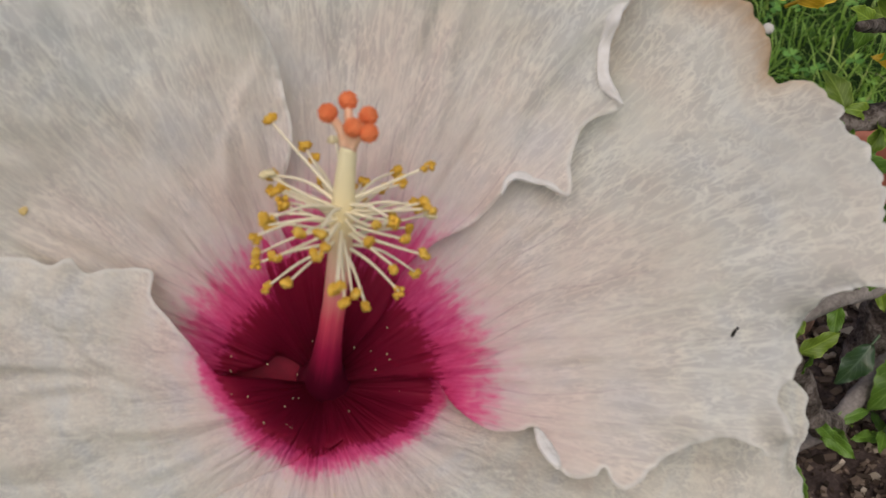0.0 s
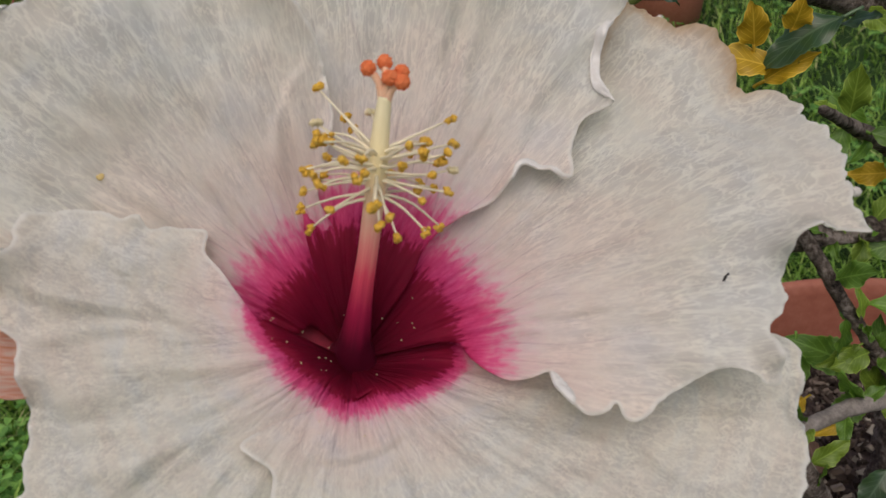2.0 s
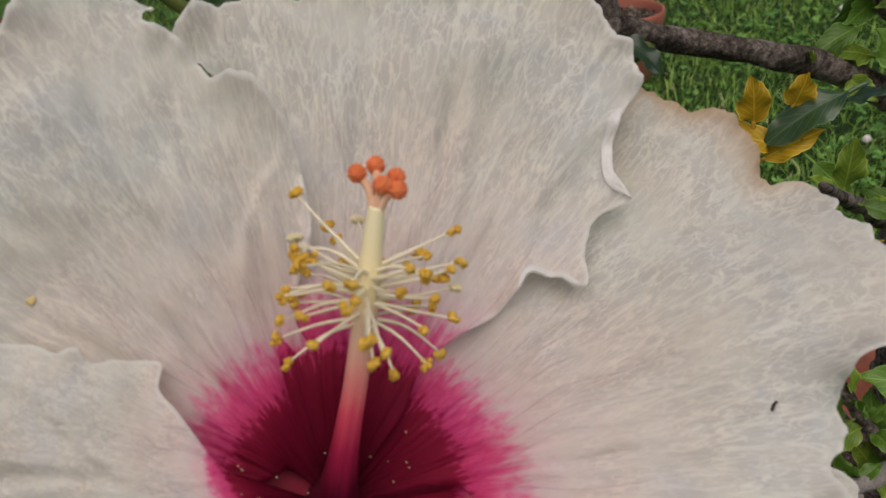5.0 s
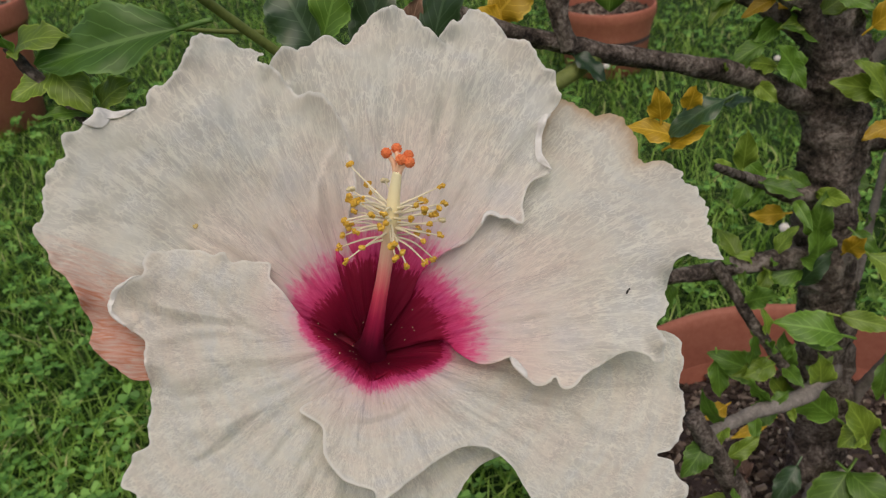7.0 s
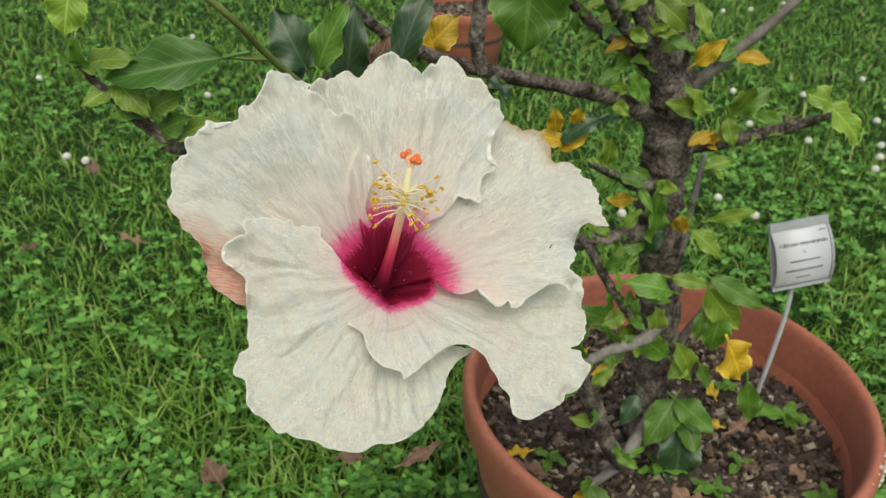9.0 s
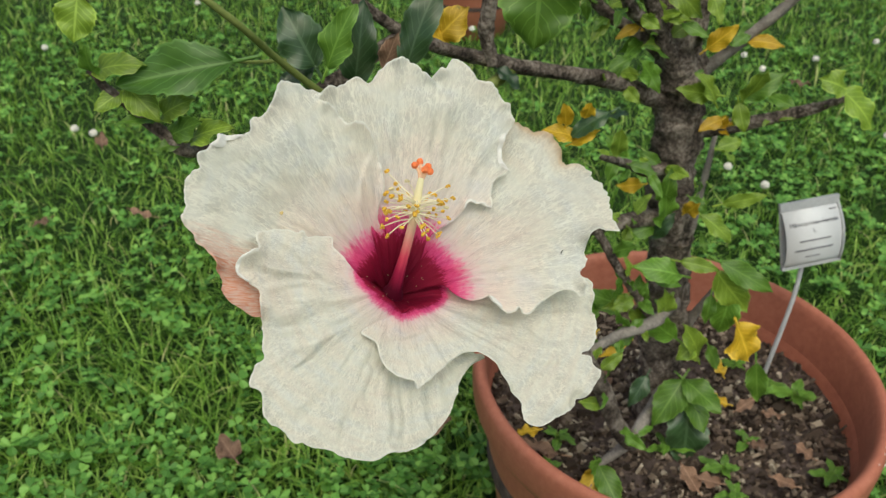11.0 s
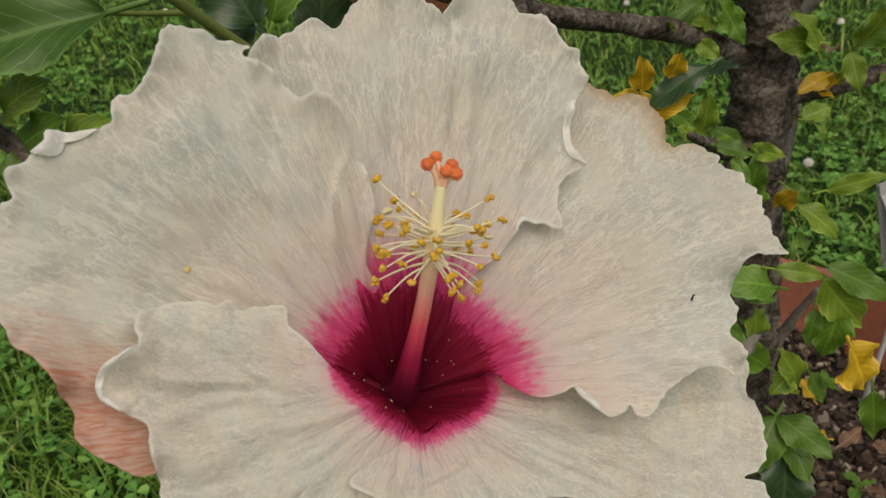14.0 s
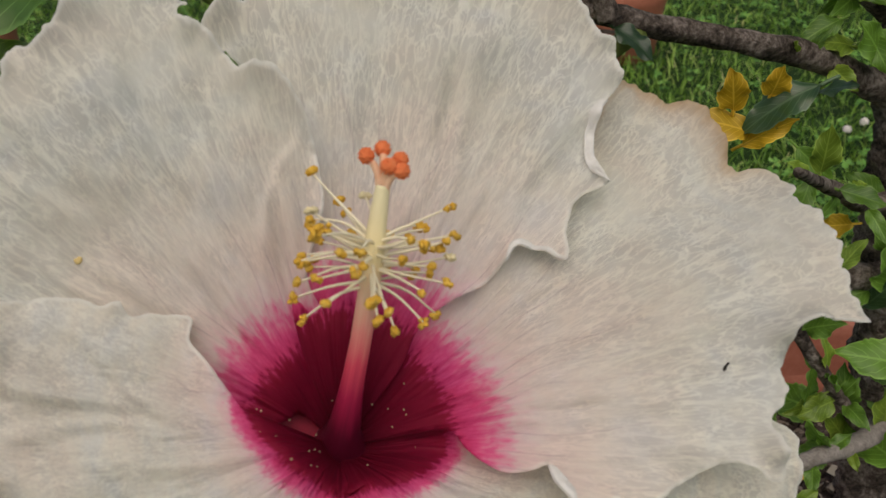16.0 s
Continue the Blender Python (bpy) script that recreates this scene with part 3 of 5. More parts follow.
def leaf(parent, material, at, to, width=0.5, face=(0, -0.6, 0.8), seed=0, fold=0.35, droop=0.3, label="", name="leaf", teeth=7):
    length = (Vector(to) - Vector(at)).length
    ob = part(name, leaf_mesh(length, length * width, seed, fold, droop, teeth), material, parent, label)
    ob.matrix_basis = aim(at, to, face)
    return ob


# ---- the flower ----
# Margins of the five petals: bearing in degrees and distance in centimetres from the throat; and their lift at even steps along them.
RIM_LEFT = [
    (149.5, 0.95), (172.0, 1.35), (-172.1, 3.76), (-163.2, 5.74), (-166.1, 6.32), (-168.5, 6.64), (-170.7, 6.90), (-173.4, 7.05),
    (-175.9, 7.01), (-178.6, 7.28), (179.9, 7.32), (176.4, 7.74), (175.2, 8.08), (173.0, 8.29), (171.6, 8.60), (169.7, 8.84),
    (167.4, 8.81), (164.3, 9.02), (161.6, 9.18), (159.2, 9.14), (157.5, 8.94), (155.9, 9.19), (154.2, 9.20), (151.7, 9.06),
    (149.7, 8.91), (148.1, 9.00), (144.4, 8.37), (141.8, 8.41), (139.3, 8.69), (136.5, 8.43), (132.6, 8.66), (128.5, 9.10),
    (125.7, 9.05), (123.8, 8.81), (122.0, 8.60), (120.0, 8.55), (118.5, 8.20), (120.0, 8.12), (119.9, 7.85), (117.4, 7.56),
    (115.6, 7.07), (114.4, 6.75), (110.0, 6.63), (107.0, 6.30), (104.5, 5.71), (103.5, 5.00), (103.1, 4.23), (110.4, 3.09),
    (104.9, 2.07),
]
LIFT_LEFT = [0.55, 1.90, 2.11, 2.55, 2.75, 2.92, 3.20, 3.51, 3.55, 3.70, 3.44, 3.31, 3.07, 2.60, 1.25]
RIM_TOP = [
    (121.0, 2.14), (113.8, 3.48), (106.6, 5.76), (111.8, 7.30), (117.1, 8.45), (113.9, 8.78), (110.7, 8.76), (107.1, 9.03),
    (104.0, 9.05), (101.5, 8.88), (98.3, 9.39), (92.8, 9.85), (89.7, 9.59), (87.7, 9.33), (85.2, 9.21), (82.5, 9.14),
    (81.6, 9.01), (83.3, 9.20), (84.5, 9.33), (83.1, 9.66), (81.7, 9.72), (80.4, 10.34), (77.6, 10.31), (74.7, 10.05),
    (71.0, 9.81), (69.6, 9.91), (65.5, 9.45), (64.3, 9.37), (62.4, 9.44), (60.4, 9.01), (58.8, 8.88), (58.8, 8.44),
    (58.7, 8.14), (57.3, 7.74), (54.3, 7.29), (50.5, 7.13), (52.1, 6.70), (52.0, 6.37), (49.4, 5.88), (45.3, 5.47),
    (50.7, 5.25), (55.0, 4.98), (54.5, 4.61), (54.7, 4.00), (59.7, 3.24), (62.9, 2.49), (58.0, 1.60),
]
LIFT_TOP = [1.52, 2.05, 2.40, 2.68, 2.61, 2.38, 2.64, 2.87, 2.76, 2.58, 2.30, 2.02, 1.54, 1.55, 1.20]
RIM_RIGHT = [
    (75.0, 1.80), (61.5, 3.79), (56.5, 6.49), (60.0, 9.20), (59.3, 9.64), (57.7, 9.87), (53.2, 9.89), (51.3, 10.16),
    (48.4, 10.26), (45.0, 10.15), (41.1, 9.87), (39.6, 10.30), (37.8, 10.40), (35.4, 10.37), (33.9, 10.13), (30.6, 10.03),
    (27.0, 9.77), (23.9, 9.44), (24.2, 9.55), (22.9, 9.55), (21.4, 9.37), (19.9, 9.50), (17.6, 9.40), (18.6, 8.86),
    (19.0, 8.05), (16.8, 7.92), (13.6, 7.80), (10.4, 7.65), (6.8, 7.28), (0.3, 7.40), (-0.5, 7.24), (0.8, 6.94),
    (1.6, 6.58), (0.6, 6.25), (-2.2, 5.85), (-4.6, 5.53), (-8.8, 5.29), (-9.9, 5.05), (-7.0, 4.80), (-9.3, 4.65),
    (-11.0, 4.38), (-9.6, 4.06), (-6.2, 3.75), (-1.7, 3.64), (-4.0, 3.31), (-5.4, 2.97), (-3.3, 2.60), (2.5, 2.24),
    (11.4, 2.02), (14.0, 1.50),
]
LIFT_RIGHT = [0.94, 1.69, 1.73, 1.72, 2.43, 3.68, 3.71, 3.38, 3.16, 3.19, 2.68, 2.48, 2.28, 1.76, 1.00]
RIM_FRONT = [
    (20.4, 1.64), (6.6, 3.99), (5.5, 6.20), (8.0, 7.30), (9.0, 8.00), (6.0, 8.45), (1.1, 8.42), (-4.6, 8.36),
    (-8.6, 8.30), (-12.6, 8.22), (-15.3, 8.10), (-17.1, 7.82), (-17.4, 8.16), (-19.6, 8.35), (-21.4, 8.67), (-25.5, 8.71),
    (-28.7, 8.54), (-30.1, 8.36), (-32.2, 8.44), (-35.9, 8.17), (-39.6, 7.88), (-44.4, 7.67), (-46.0, 7.28), (-44.7, 6.84),
    (-42.1, 6.44), (-40.7, 5.77), (-38.6, 5.09), (-38.2, 4.34), (-39.8, 3.93), (-45.8, 3.58), (-59.4, 3.53), (-72.3, 3.80),
    (-80.0, 4.05), (-83.2, 4.17), (-84.6, 3.85), (-95.7, 3.67), (-104.8, 3.28), (-108.5, 2.99), (-114.0, 2.61), (-127.7, 2.64),
    (-129.3, 2.37), (-120.8, 1.65), (-102.9, 1.14), (-94.0, 0.89), (-81.0, 1.03), (-54.3, 0.87), (-80.0, 0.90),
]
LIFT_FRONT = [0.70, 1.84, 2.31, 2.81, 2.89, 2.76, 2.62, 2.53, 2.32, 2.38, 2.61, 2.22, 1.97, 1.80, 1.40]
RIM_LOWER = [
    (173.0, 1.50), (172.7, 1.77), (158.8, 2.71), (155.4, 3.19), (149.5, 3.44), (154.0, 3.92), (158.0, 4.24), (156.6, 4.56),
    (159.6, 4.73), (160.2, 5.10), (163.1, 5.59), (166.4, 6.03), (169.7, 6.05), (174.0, 5.92), (178.0, 6.50), (-178.0, 6.54),
    (-175.0, 6.14), (-172.2, 5.70), (-167.6, 5.72), (-162.2, 5.70), (-157.0, 5.79), (-152.1, 6.00), (-148.6, 6.10), (-148.0, 6.49),
    (-146.6, 6.67), (-143.5, 7.04), (-139.5, 6.85), (-134.7, 7.23), (-131.2, 7.36), (-126.8, 7.22), (-121.8, 7.35), (-119.9, 7.17),
    (-116.8, 7.15), (-112.4, 6.95), (-106.8, 6.99), (-101.2, 6.94), (-96.5, 6.81), (-93.2, 6.53), (-87.2, 6.44), (-80.8, 6.19),
    (-72.6, 5.79), (-65.1, 5.32), (-58.7, 4.83), (-51.0, 4.39), (-41.9, 4.26), (-33.5, 4.46), (-39.7, 3.45), (-43.5, 1.70),
]
LIFT_LOWER = [1.90, 1.91, 2.22, 2.49, 2.71, 2.27, 1.59, 1.34, 1.32, 1.49, 1.66, 1.85, 1.49, 1.23, 1.50]
# Creases: a line over the petal (cm), how high the side on its left stands, how far that falls off and how sharp the other side is.
CREASE_LEFT = [([(-1.51, 5.57), (-1.83, 4.78), (-2.01, 3.98), (-1.92, 3.15)], 0.16, 0.7, 0.06)]
CREASE_LOWER = [([(-4.84, 1.37), (-4.35, 0.81), (-3.88, 0.41), (-3.08, -0.06), (-2.25, -0.32)], 0.14, 0.8, 0.05)]
CREASE_RIGHT = [([(3.76, 0.39), (3.28, 0.77), (2.65, 0.96)], 0.10, 0.6, 0.06), ([(6.80, 3.22), (5.64, 3.43), (4.02, 3.26), (2.77, 2.81)], 0.10, 1.1, 0.14)]
CREASE_FRONT = [([(-0.65, -2.10), (0.06, -2.09), (0.75, -1.81), (1.36, -1.27)], 0.20, 0.6, 0.05)]
FLOWER = Matrix(((0.9548, 0.1839, -0.2337), (0.0, 0.7859, 0.6184), (0.2973, -0.5904, 0.7503))).transposed().to_4x4()
FLOWER.translation = (-0.0244, 0.0002, 0.4857)


def crease(x, y, line, high, fall, sharp):
    """Height at a place beside a crease: steep on the right of its line, easing off on the left."""
    best, last = None, len(line) - 2
    for k, ((ax, ay), (bx, by)) in enumerate(zip(line, line[1:])):
        ux, uy = bx - ax, by - ay
        size = math.hypot(ux, uy)
        t = ((x - ax) * ux + (y - ay) * uy) / size ** 2
        past = max(0.0, -t if k == 0 else 0.0, t - 1 if k == last else 0.0) * size
        c = min(1.0, max(0.0, t))
        d = math.hypot(x - ax - c * ux, y - ay - c * uy)
        if best is None or d < best[0]:
            side = ux * (y - ay) - uy * (x - ax)
            best = (d, side, past, (k + c) / (last + 1))
    d, side, past, along = best
    shape = math.exp(-d / fall) if side > 0 else math.exp(-(d / sharp) ** 2)
    return high * shape * math.exp(-(past / 0.25) ** 2) * min(1.0, 0.15 + 4 * along * (1 - along))


def curl(petal, rim, width, radius, lean=1.0):
    """A stretch of the margin that has rolled up and over towards the petal's middle (cm)."""
    base = spline([Vector((d * math.cos(radians(a)), d * math.sin(radians(a)), 0)) for a, d in rim], 34)
    co = np.array([tuple(v.co) for v in petal.data.vertices]) * 100
    heart = Vector((co[:, 0].mean(), co[:, 1].mean(), 0))
    bm = bmesh.new()
    layer = bm.loops.layers.uv.verify()
    border = bm.loops.layers.uv.new("border")
    rows, n = [], len(base)
    for i, q in enumerate(base):
        run = (base[min(i + 1, n - 1)] - base[max(i - 1, 0)]).normalized()
        inward = Vector((-run.y, run.x, 0))
        if inward.dot(heart - q) < 0:
            inward = -inward
        gap = np.hypot(co[:, 0] - q.x, co[:, 1] - q.y)
        near = np.argsort(gap)[:4]
        z = float(co[near, 2].mean())
        s = i / (n - 1)
        grow = (math.sin(math.pi * s) ** 0.75) * (0.82 + 0.45 * noise.noise((q.x * 3.1, q.y * 3.1, 4.0))) + 0.02
        r = radius * (0.35 + 0.65 * grow)
        row = []
        for k in range(9):
            a = math.pi * 0.92 * k / 8
            row.append((q - inward * r * math.sin(a) * 0.8, z + r * (1 - math.cos(a))))
        for k in range(1, 9):
            t = k / 8 * width * grow
            p = q + inward * t * lean
            under = float(co[np.argsort(np.hypot(co[:, 0] - p.x, co[:, 1] - p.y))[:4], 2].mean())
            row.append((p, max(under + 0.05, under + 2 * r * (1 - 0.55 * t / width)) + 0.02 * math.sin(9 * s + 2 * t / width)))
        rows.append([(bm.verts.new((p.x * 0.01, p.y * 0.01, h * 0.01)), (0.3 + 0.4 * s, 0.8 + 0.01 * k)) for k, (p, h) in enumerate(row)])
    for a, b in zip(rows, rows[1:]):
        for k in range(len(a) - 1):
            f = bm.faces.new((a[k][0], a[k + 1][0], b[k + 1][0], b[k][0]))
            for lp, src in zip(f.loops, (a[k], a[k + 1], b[k + 1], b[k])):
                lp[layer].uv = src[1]
                lp[border].uv = (0.05 if k > 13 else 0.4, 0.8)
    ob = part("curled_margin", bm, M_PETAL_BACK, petal)
    thick = ob.modifiers.new("thickness", "SOLIDIFY")
    thick.thickness, thick.offset = 0.00025, 0
    return ob


def broad_petal(parent, rim, lifts, creases, seed, first, last, wall, lip, mid, marks, rolls, material, label):
    """One spread petal. It climbs a wall to the lip (cm), then opens flat, and
    only its margin is ruffled. mid: the bearing of its middle. marks: how much closer the coloured bands lie; 0 for a petal that
    bends over the brim of the throat, where they follow the brim. rolls: places on the margin that curl (where, how wide, how far up)."""
    deep = marks == 0
    level = np.interp(np.linspace(0, len(lifts) - 1, len(rim)), range(len(lifts)), lifts)
    raw = [Vector((0, 0, 0))] + [Vector((d * math.cos(radians(a)), d * math.sin(radians(a)), h)) for (a, d), h in zip(rim, level)] + [Vector((0, 0, 0))]
    fine = spline(raw, 2400)
    run = [0.0]
    for a, b in zip(fine, fine[1:]):
        run.append(run[-1] + (b - a).length)
    count, line, k = 600, [], 0
    for i in range(count + 1):
        want = run[-1] * i / count
        while k < len(run) - 2 and run[k + 1] < want:
            k += 1
        line.append(fine[k].lerp(fine[k + 1], min(1, max(0, (want - run[k]) / max(1e-9, run[k + 1] - run[k])))))
    s = np.arange(count + 1) / count
    p = np.array([tuple(q) for q in line])
    size = np.hypot(p[:, 0], p[:, 1])
    edge = np.array([1 + 0.005 * noise.noise((t * 70, seed, 0)) + 0.006 * noise.noise((t * 150, seed, 4)) + 0.003 * noise.noise((t * 330, seed, 4)) for t in s])
    p[:, :2] *= (1 + (edge - 1) * np.clip(size / 4, 0, 1))[:, None]
    step = lambda x: np.clip(x, 0, 1) ** 2 * (3 - 2 * np.clip(x, 0, 1))
    p[:, 2] += (first * (1 - step(s / 0.25)) + last * step((s - 0.75) / 0.25)) * np.clip(size / 4, 0, 1)
    full = np.clip((size - 1.5) / 3.5, 0, 1)
    outer = size > 6
    reach, top = float(np.percentile(size, 92)), float(p[outer, 2].mean())

    def brim(ang):
        # the mouth of the throat comes to a point where the two lower petals meet
        way = (np.degrees(ang) + 210) % 360 - 210
        return lip * np.interp(way, (-210, -188, -162, -122, -96, -89, -82, -51, -23, 0, 30, 150), (1.9, 1.7, 1.14, 0.86, 0.92, 1.00, 0.93, 0.95, 1.36, 1.9, 2.0, 1.9)) if deep else lip

    def rise(rho, ang):
        here = brim(ang)
        out = np.clip((rho - here) / (reach - here), 0, 1.3)
        return wall * step(rho / here) ** 1.1 * (1 - out) + top * out
    rest = p[:, 2] - rise(size, np.arctan2(p[:, 1], p[:, 0]))
    frill = np.array([0.38 * noise.noise((t * 17 + seed, 3, seed)) + 0.42 * noise.noise((t * 41, seed, 8)) + 0.16 * noise.noise((t * 90, seed, 6)) + 0.10 * noise.noise((t * 190, seed, 2)) for t in s]) * full
    for s0, wide, high in rolls:
        frill += high * np.exp(-((s - s0) / wide) ** 2) * full
    table = np.linspace(0, 14, 600)
    track = np.concatenate(([0], np.cumsum(np.hypot(np.diff(table), np.diff(rise(table, radians(mid)))))))
    gaps = np.hypot(np.diff(p[:, 0], prepend=p[0, 0]), np.diff(p[:, 1], prepend=p[0, 1])) + 1e-4
    # points of an even grid inside the outline, joined into triangles
    ring_x, ring_y = p[:-1, 0], p[:-1, 1]
    next_x, next_y = np.roll(ring_x, -1), np.roll(ring_y, -1)
    flat = [Vector((x, y)) for x, y in zip(ring_x, ring_y)]
    pace = 0.095
    for j, y in enumerate(np.arange(p[:, 1].min(), p[:, 1].max(), pace * 0.87)):
        for x in np.arange(p[:, 0].min() + (j % 2) * pace / 2, p[:, 0].max(), pace):
            if np.hypot(ring_x - x, ring_y - y).min() < 0.045:
                continue
            cross = ((ring_y > y) != (next_y > y)) & (x < (next_x - ring_x) * (y - ring_y) / (next_y - ring_y + 1e-12) + ring_x)
            if cross.sum() % 2:
                flat.append(Vector((x, y)))
    where, _, tris, _, _, _ = delaunay_2d_cdt(flat, [], [list(range(len(ring_x)))], 1, 1e-6)
    bm = bmesh.new()
    layer = bm.loops.layers.uv.verify()
    border = bm.loops.layers.uv.new("border")
    verts, uvs, ends = [], [], []
    for q in where:
        x, y = q
        gap = np.hypot(p[:, 0] - x, p[:, 1] - y)
        wt = gaps / (gap + 0.02) ** 3
        rho = math.hypot(x, y)
        sharp = gaps / (gap + 0.03) ** 4
        d = float(gap.min())
        ang = math.atan2(y, x)
        w = float(rise(rho, ang)) + float((wt * rest).sum() / wt.sum())
        w += float((sharp * frill).sum() / sharp.sum()) * (0.7 * math.exp(-(d / 0.28) ** 2) + 0.3 * math.exp(-(d / 0.8) ** 2))
        inner = min(1.0, rho / 4) * min(1.0, d / 0.8)
        w += inner * (0.25 * noise.noise((ang * 5 + seed, rho * 0.35, seed)) + 0.15 * noise.noise((ang * 13 + noise.noise((x * 0.7, y * 0.7, 4)), rho * 0.6, seed + 3)) + 0.06 * noise.noise((ang * 26 + 1.5 * noise.noise((x, y, 1)), rho * 0.5, seed + 6)) + 0.014 * noise.noise((ang * 62 + 2 * noise.noise((x, y, 7)), rho * 0.7, seed + 9)))
        w += inner * (0.15 * noise.noise((x * 0.5, y * 0.5, seed)) + 0.07 * noise.noise((x * 1.3, y * 1.3, seed + 5)) + 0.034 * noise.noise((x * 3.0, y * 3.0, seed + 2)))
        w += 0.07 * math.exp(-(d / 0.09) ** 2) * min(1.0, rho / 5)
        w += sum(crease(x, y, *c) for c in creases) * min(1.0, rho / 2)
        verts.append(bm.verts.new((x * 0.01, y * 0.01, 0.0 if rho < 0.15 else w * 0.01)))
        ends.append((d if rho > 2.2 else 1.0, rho * 0.1))
        off = (math.degrees(ang) - mid + 180) % 360 - 180
        ring = float(brim(ang))
        far = (0.275 * rho / ring if rho < ring else 0.275 + 0.3 * (rho - ring)) if deep else float(np.interp(rho, table, track)) / 10 * marks
        uvs.append((0.5 - off / 110, far))
    for t in tris:
        f = bm.faces.new([verts[k] for k in t])
        for lp, k in zip(f.loops, t):
            lp[layer].uv = uvs[k]
            lp[border].uv = ends[k]
    ob = part("petal", bm, material, parent, label)
    thick = ob.modifiers.new("thickness", "SOLIDIFY")
    thick.thickness, thick.offset = 0.00030, 0
    return ob


def flower():
    fl = empty("hibiscus_flower", FLOWER)
    tagged(fl, "large open white hibiscus flower with a crimson throat", "flower")
    right = broad_petal(fl, RIM_RIGHT, LIFT_RIGHT, CREASE_RIGHT, 3.1, -0.15, 0.0, 1.5, 2.3, 30, 1.14,
                ((0.62, 0.012, 0.25), (0.70, 0.012, 0.2), (0.78, 0.012, 0.2), (0.50, 0.02, 0.2)), M_PETAL_TAN, "white petal with a curled lower edge and a tan margin")
    upper = broad_petal(fl, RIM_TOP, LIFT_TOP, (), 2.3, -0.3, 0.0, 1.4, 2.3, 80, 1.03,
                ((0.66, 0.012, 0.15), (0.74, 0.012, 0.12), (0.84, 0.02, 0.08)), M_PETAL, "white petal with a notched margin")
    left = broad_petal(fl, RIM_LEFT, LIFT_LEFT, CREASE_LEFT, 1.7, -0.3, 0.05, 1.6, 2.0, 150, 1.18,
                ((0.47, 0.02, 0.2), (0.76, 0.02, 0.30), (0.66, 0.012, -0.25)), M_PETAL_BLUSH, "white petal with a salmon-pink margin")
    lower = broad_petal(fl, RIM_LOWER, LIFT_LOWER, CREASE_LOWER, 5.9, 0.08, -0.4, 2.2, 1.0, -125, 0,
                ((0.12, 0.02, 0.35), (0.27, 0.02, 0.25), (0.50, 0.02, 0.25), (0.66, 0.02, 0.2)), M_PETAL, "broad white petal hanging down")
    broad_petal(fl, RIM_FRONT, LIFT_FRONT, CREASE_FRONT, 4.7, -0.2, 0.05, 1.9, 1.0, -45, 0,
                ((0.72, 0.015, 0.3), (0.80, 0.015, 0.25), (0.88, 0.02, 0.2), (0.58, 0.02, -0.2)), M_PETAL, "white petal folded forward over its neighbour")
    curl(left, RIM_LEFT[23:27], 0.34, 0.07)
    curl(upper, RIM_TOP[31:36], 0.22, 0.03)
    curl(upper, RIM_TOP[39:43], 0.13, 0.03)
    curl(right, RIM_RIGHT[41:44], 0.30, 0.07)
    curl(lower, RIM_LOWER[13:17], 0.11, 0.03)
    bm = bmesh.new()
    lathe(bm, [(0.0003, -0.0010), (0.006, 0.0002), (0.011, 0.0016), (0.018, 0.0040), (0.0176, 0.0045), (0.0106, 0.0021), (0.0058, 0.0008), (0.0003, -0.0004)], 40)
    part("flower_tube", bm, M_THROAT, fl, "deep crimson flower tube")
    # style with its stamens
    axis = [(0.0, 0.10, 0.10), (0.0, 0.3, 0.6), (0.03, 1.0, 1.5), (0.06, 1.9, 2.5), (0.05, 2.8, 3.4), (0.03, 3.4, 3.9), (0.03, 3.85, 4.25)]
    axis = [Vector(p) * 0.01 for p in axis]
    bm = bmesh.new()
    tube(bm, axis, [0.0052, 0.0034, 0.0022, 0.0019, 0.0018, 0.0015, 0.0012], 18, 50, 0.05, 2, True)
    style = part("style", bm, M_STYLE, fl, "style shading from crimson to pale yellow")
    line = spline(axis, 101)
    rng = random.Random(12)
    shapes = []
    for n in range(6):
        a = bmesh.new()
        for k in range(5):
            lump(a, (rng.uniform(-1, 1) * 0.0006, rng.uniform(-1, 1) * 0.0006, rng.uniform(-1, 1) * 0.0004), rng.uniform(0.0004, 0.0007), n * 7 + k, 0.8, 2)
        me = bpy.data.meshes.new("anther")
        a.to_mesh(me)
        a.free()
        me.polygons.foreach_set("use_smooth", [True] * len(me.polygons))
        me.materials.append(M_ANTHER if n < 5 else M_ANTHER_PALE)
        shapes.append(me)
    for n in range(60):
        t = 0.610 + 0.125 * n / 59 + rng.uniform(-0.015, 0.015)
        k = int(t * 100)
        q, d = line[k], (line[k + 1] - line[k - 1]).normalized()
        x = d.orthogonal().normalized()
        a = n * 2.39996 + rng.uniform(-0.25, 0.25)
        out = x * math.cos(a) + d.cross(x) * math.sin(a)
        reach = rng.uniform(0.0095, 0.0148)
        back = min(0.42, max(-0.35, (t - 0.665) * 5.6))
        tip = q + out * reach + d * reach * (back + rng.uniform(-0.15, 0.2))
        mid = q + out * reach * 0.5 + d * reach * (back * 0.5 + 0.06)
        f = bmesh.new()
        tube(f, [q, mid, tip], [0.00038, 0.00026, 0.00018], 6, 8)
        st = part("filament", f, M_FILAMENT, style)
        an = new("anther", shapes[5] if rng.random() < 0.06 else rng.choice(shapes[:5]))
        an.parent = style
        an.matrix_basis = Matrix.Translation(tip) @ Euler((rng.uniform(0, 6), rng.uniform(0, 6), 0)).to_matrix().to_4x4()
    tip, d = line[-1], (line[-1] - line[-6]).normalized()
    x = Vector((1, 0, 0))
    y = d.cross(x)
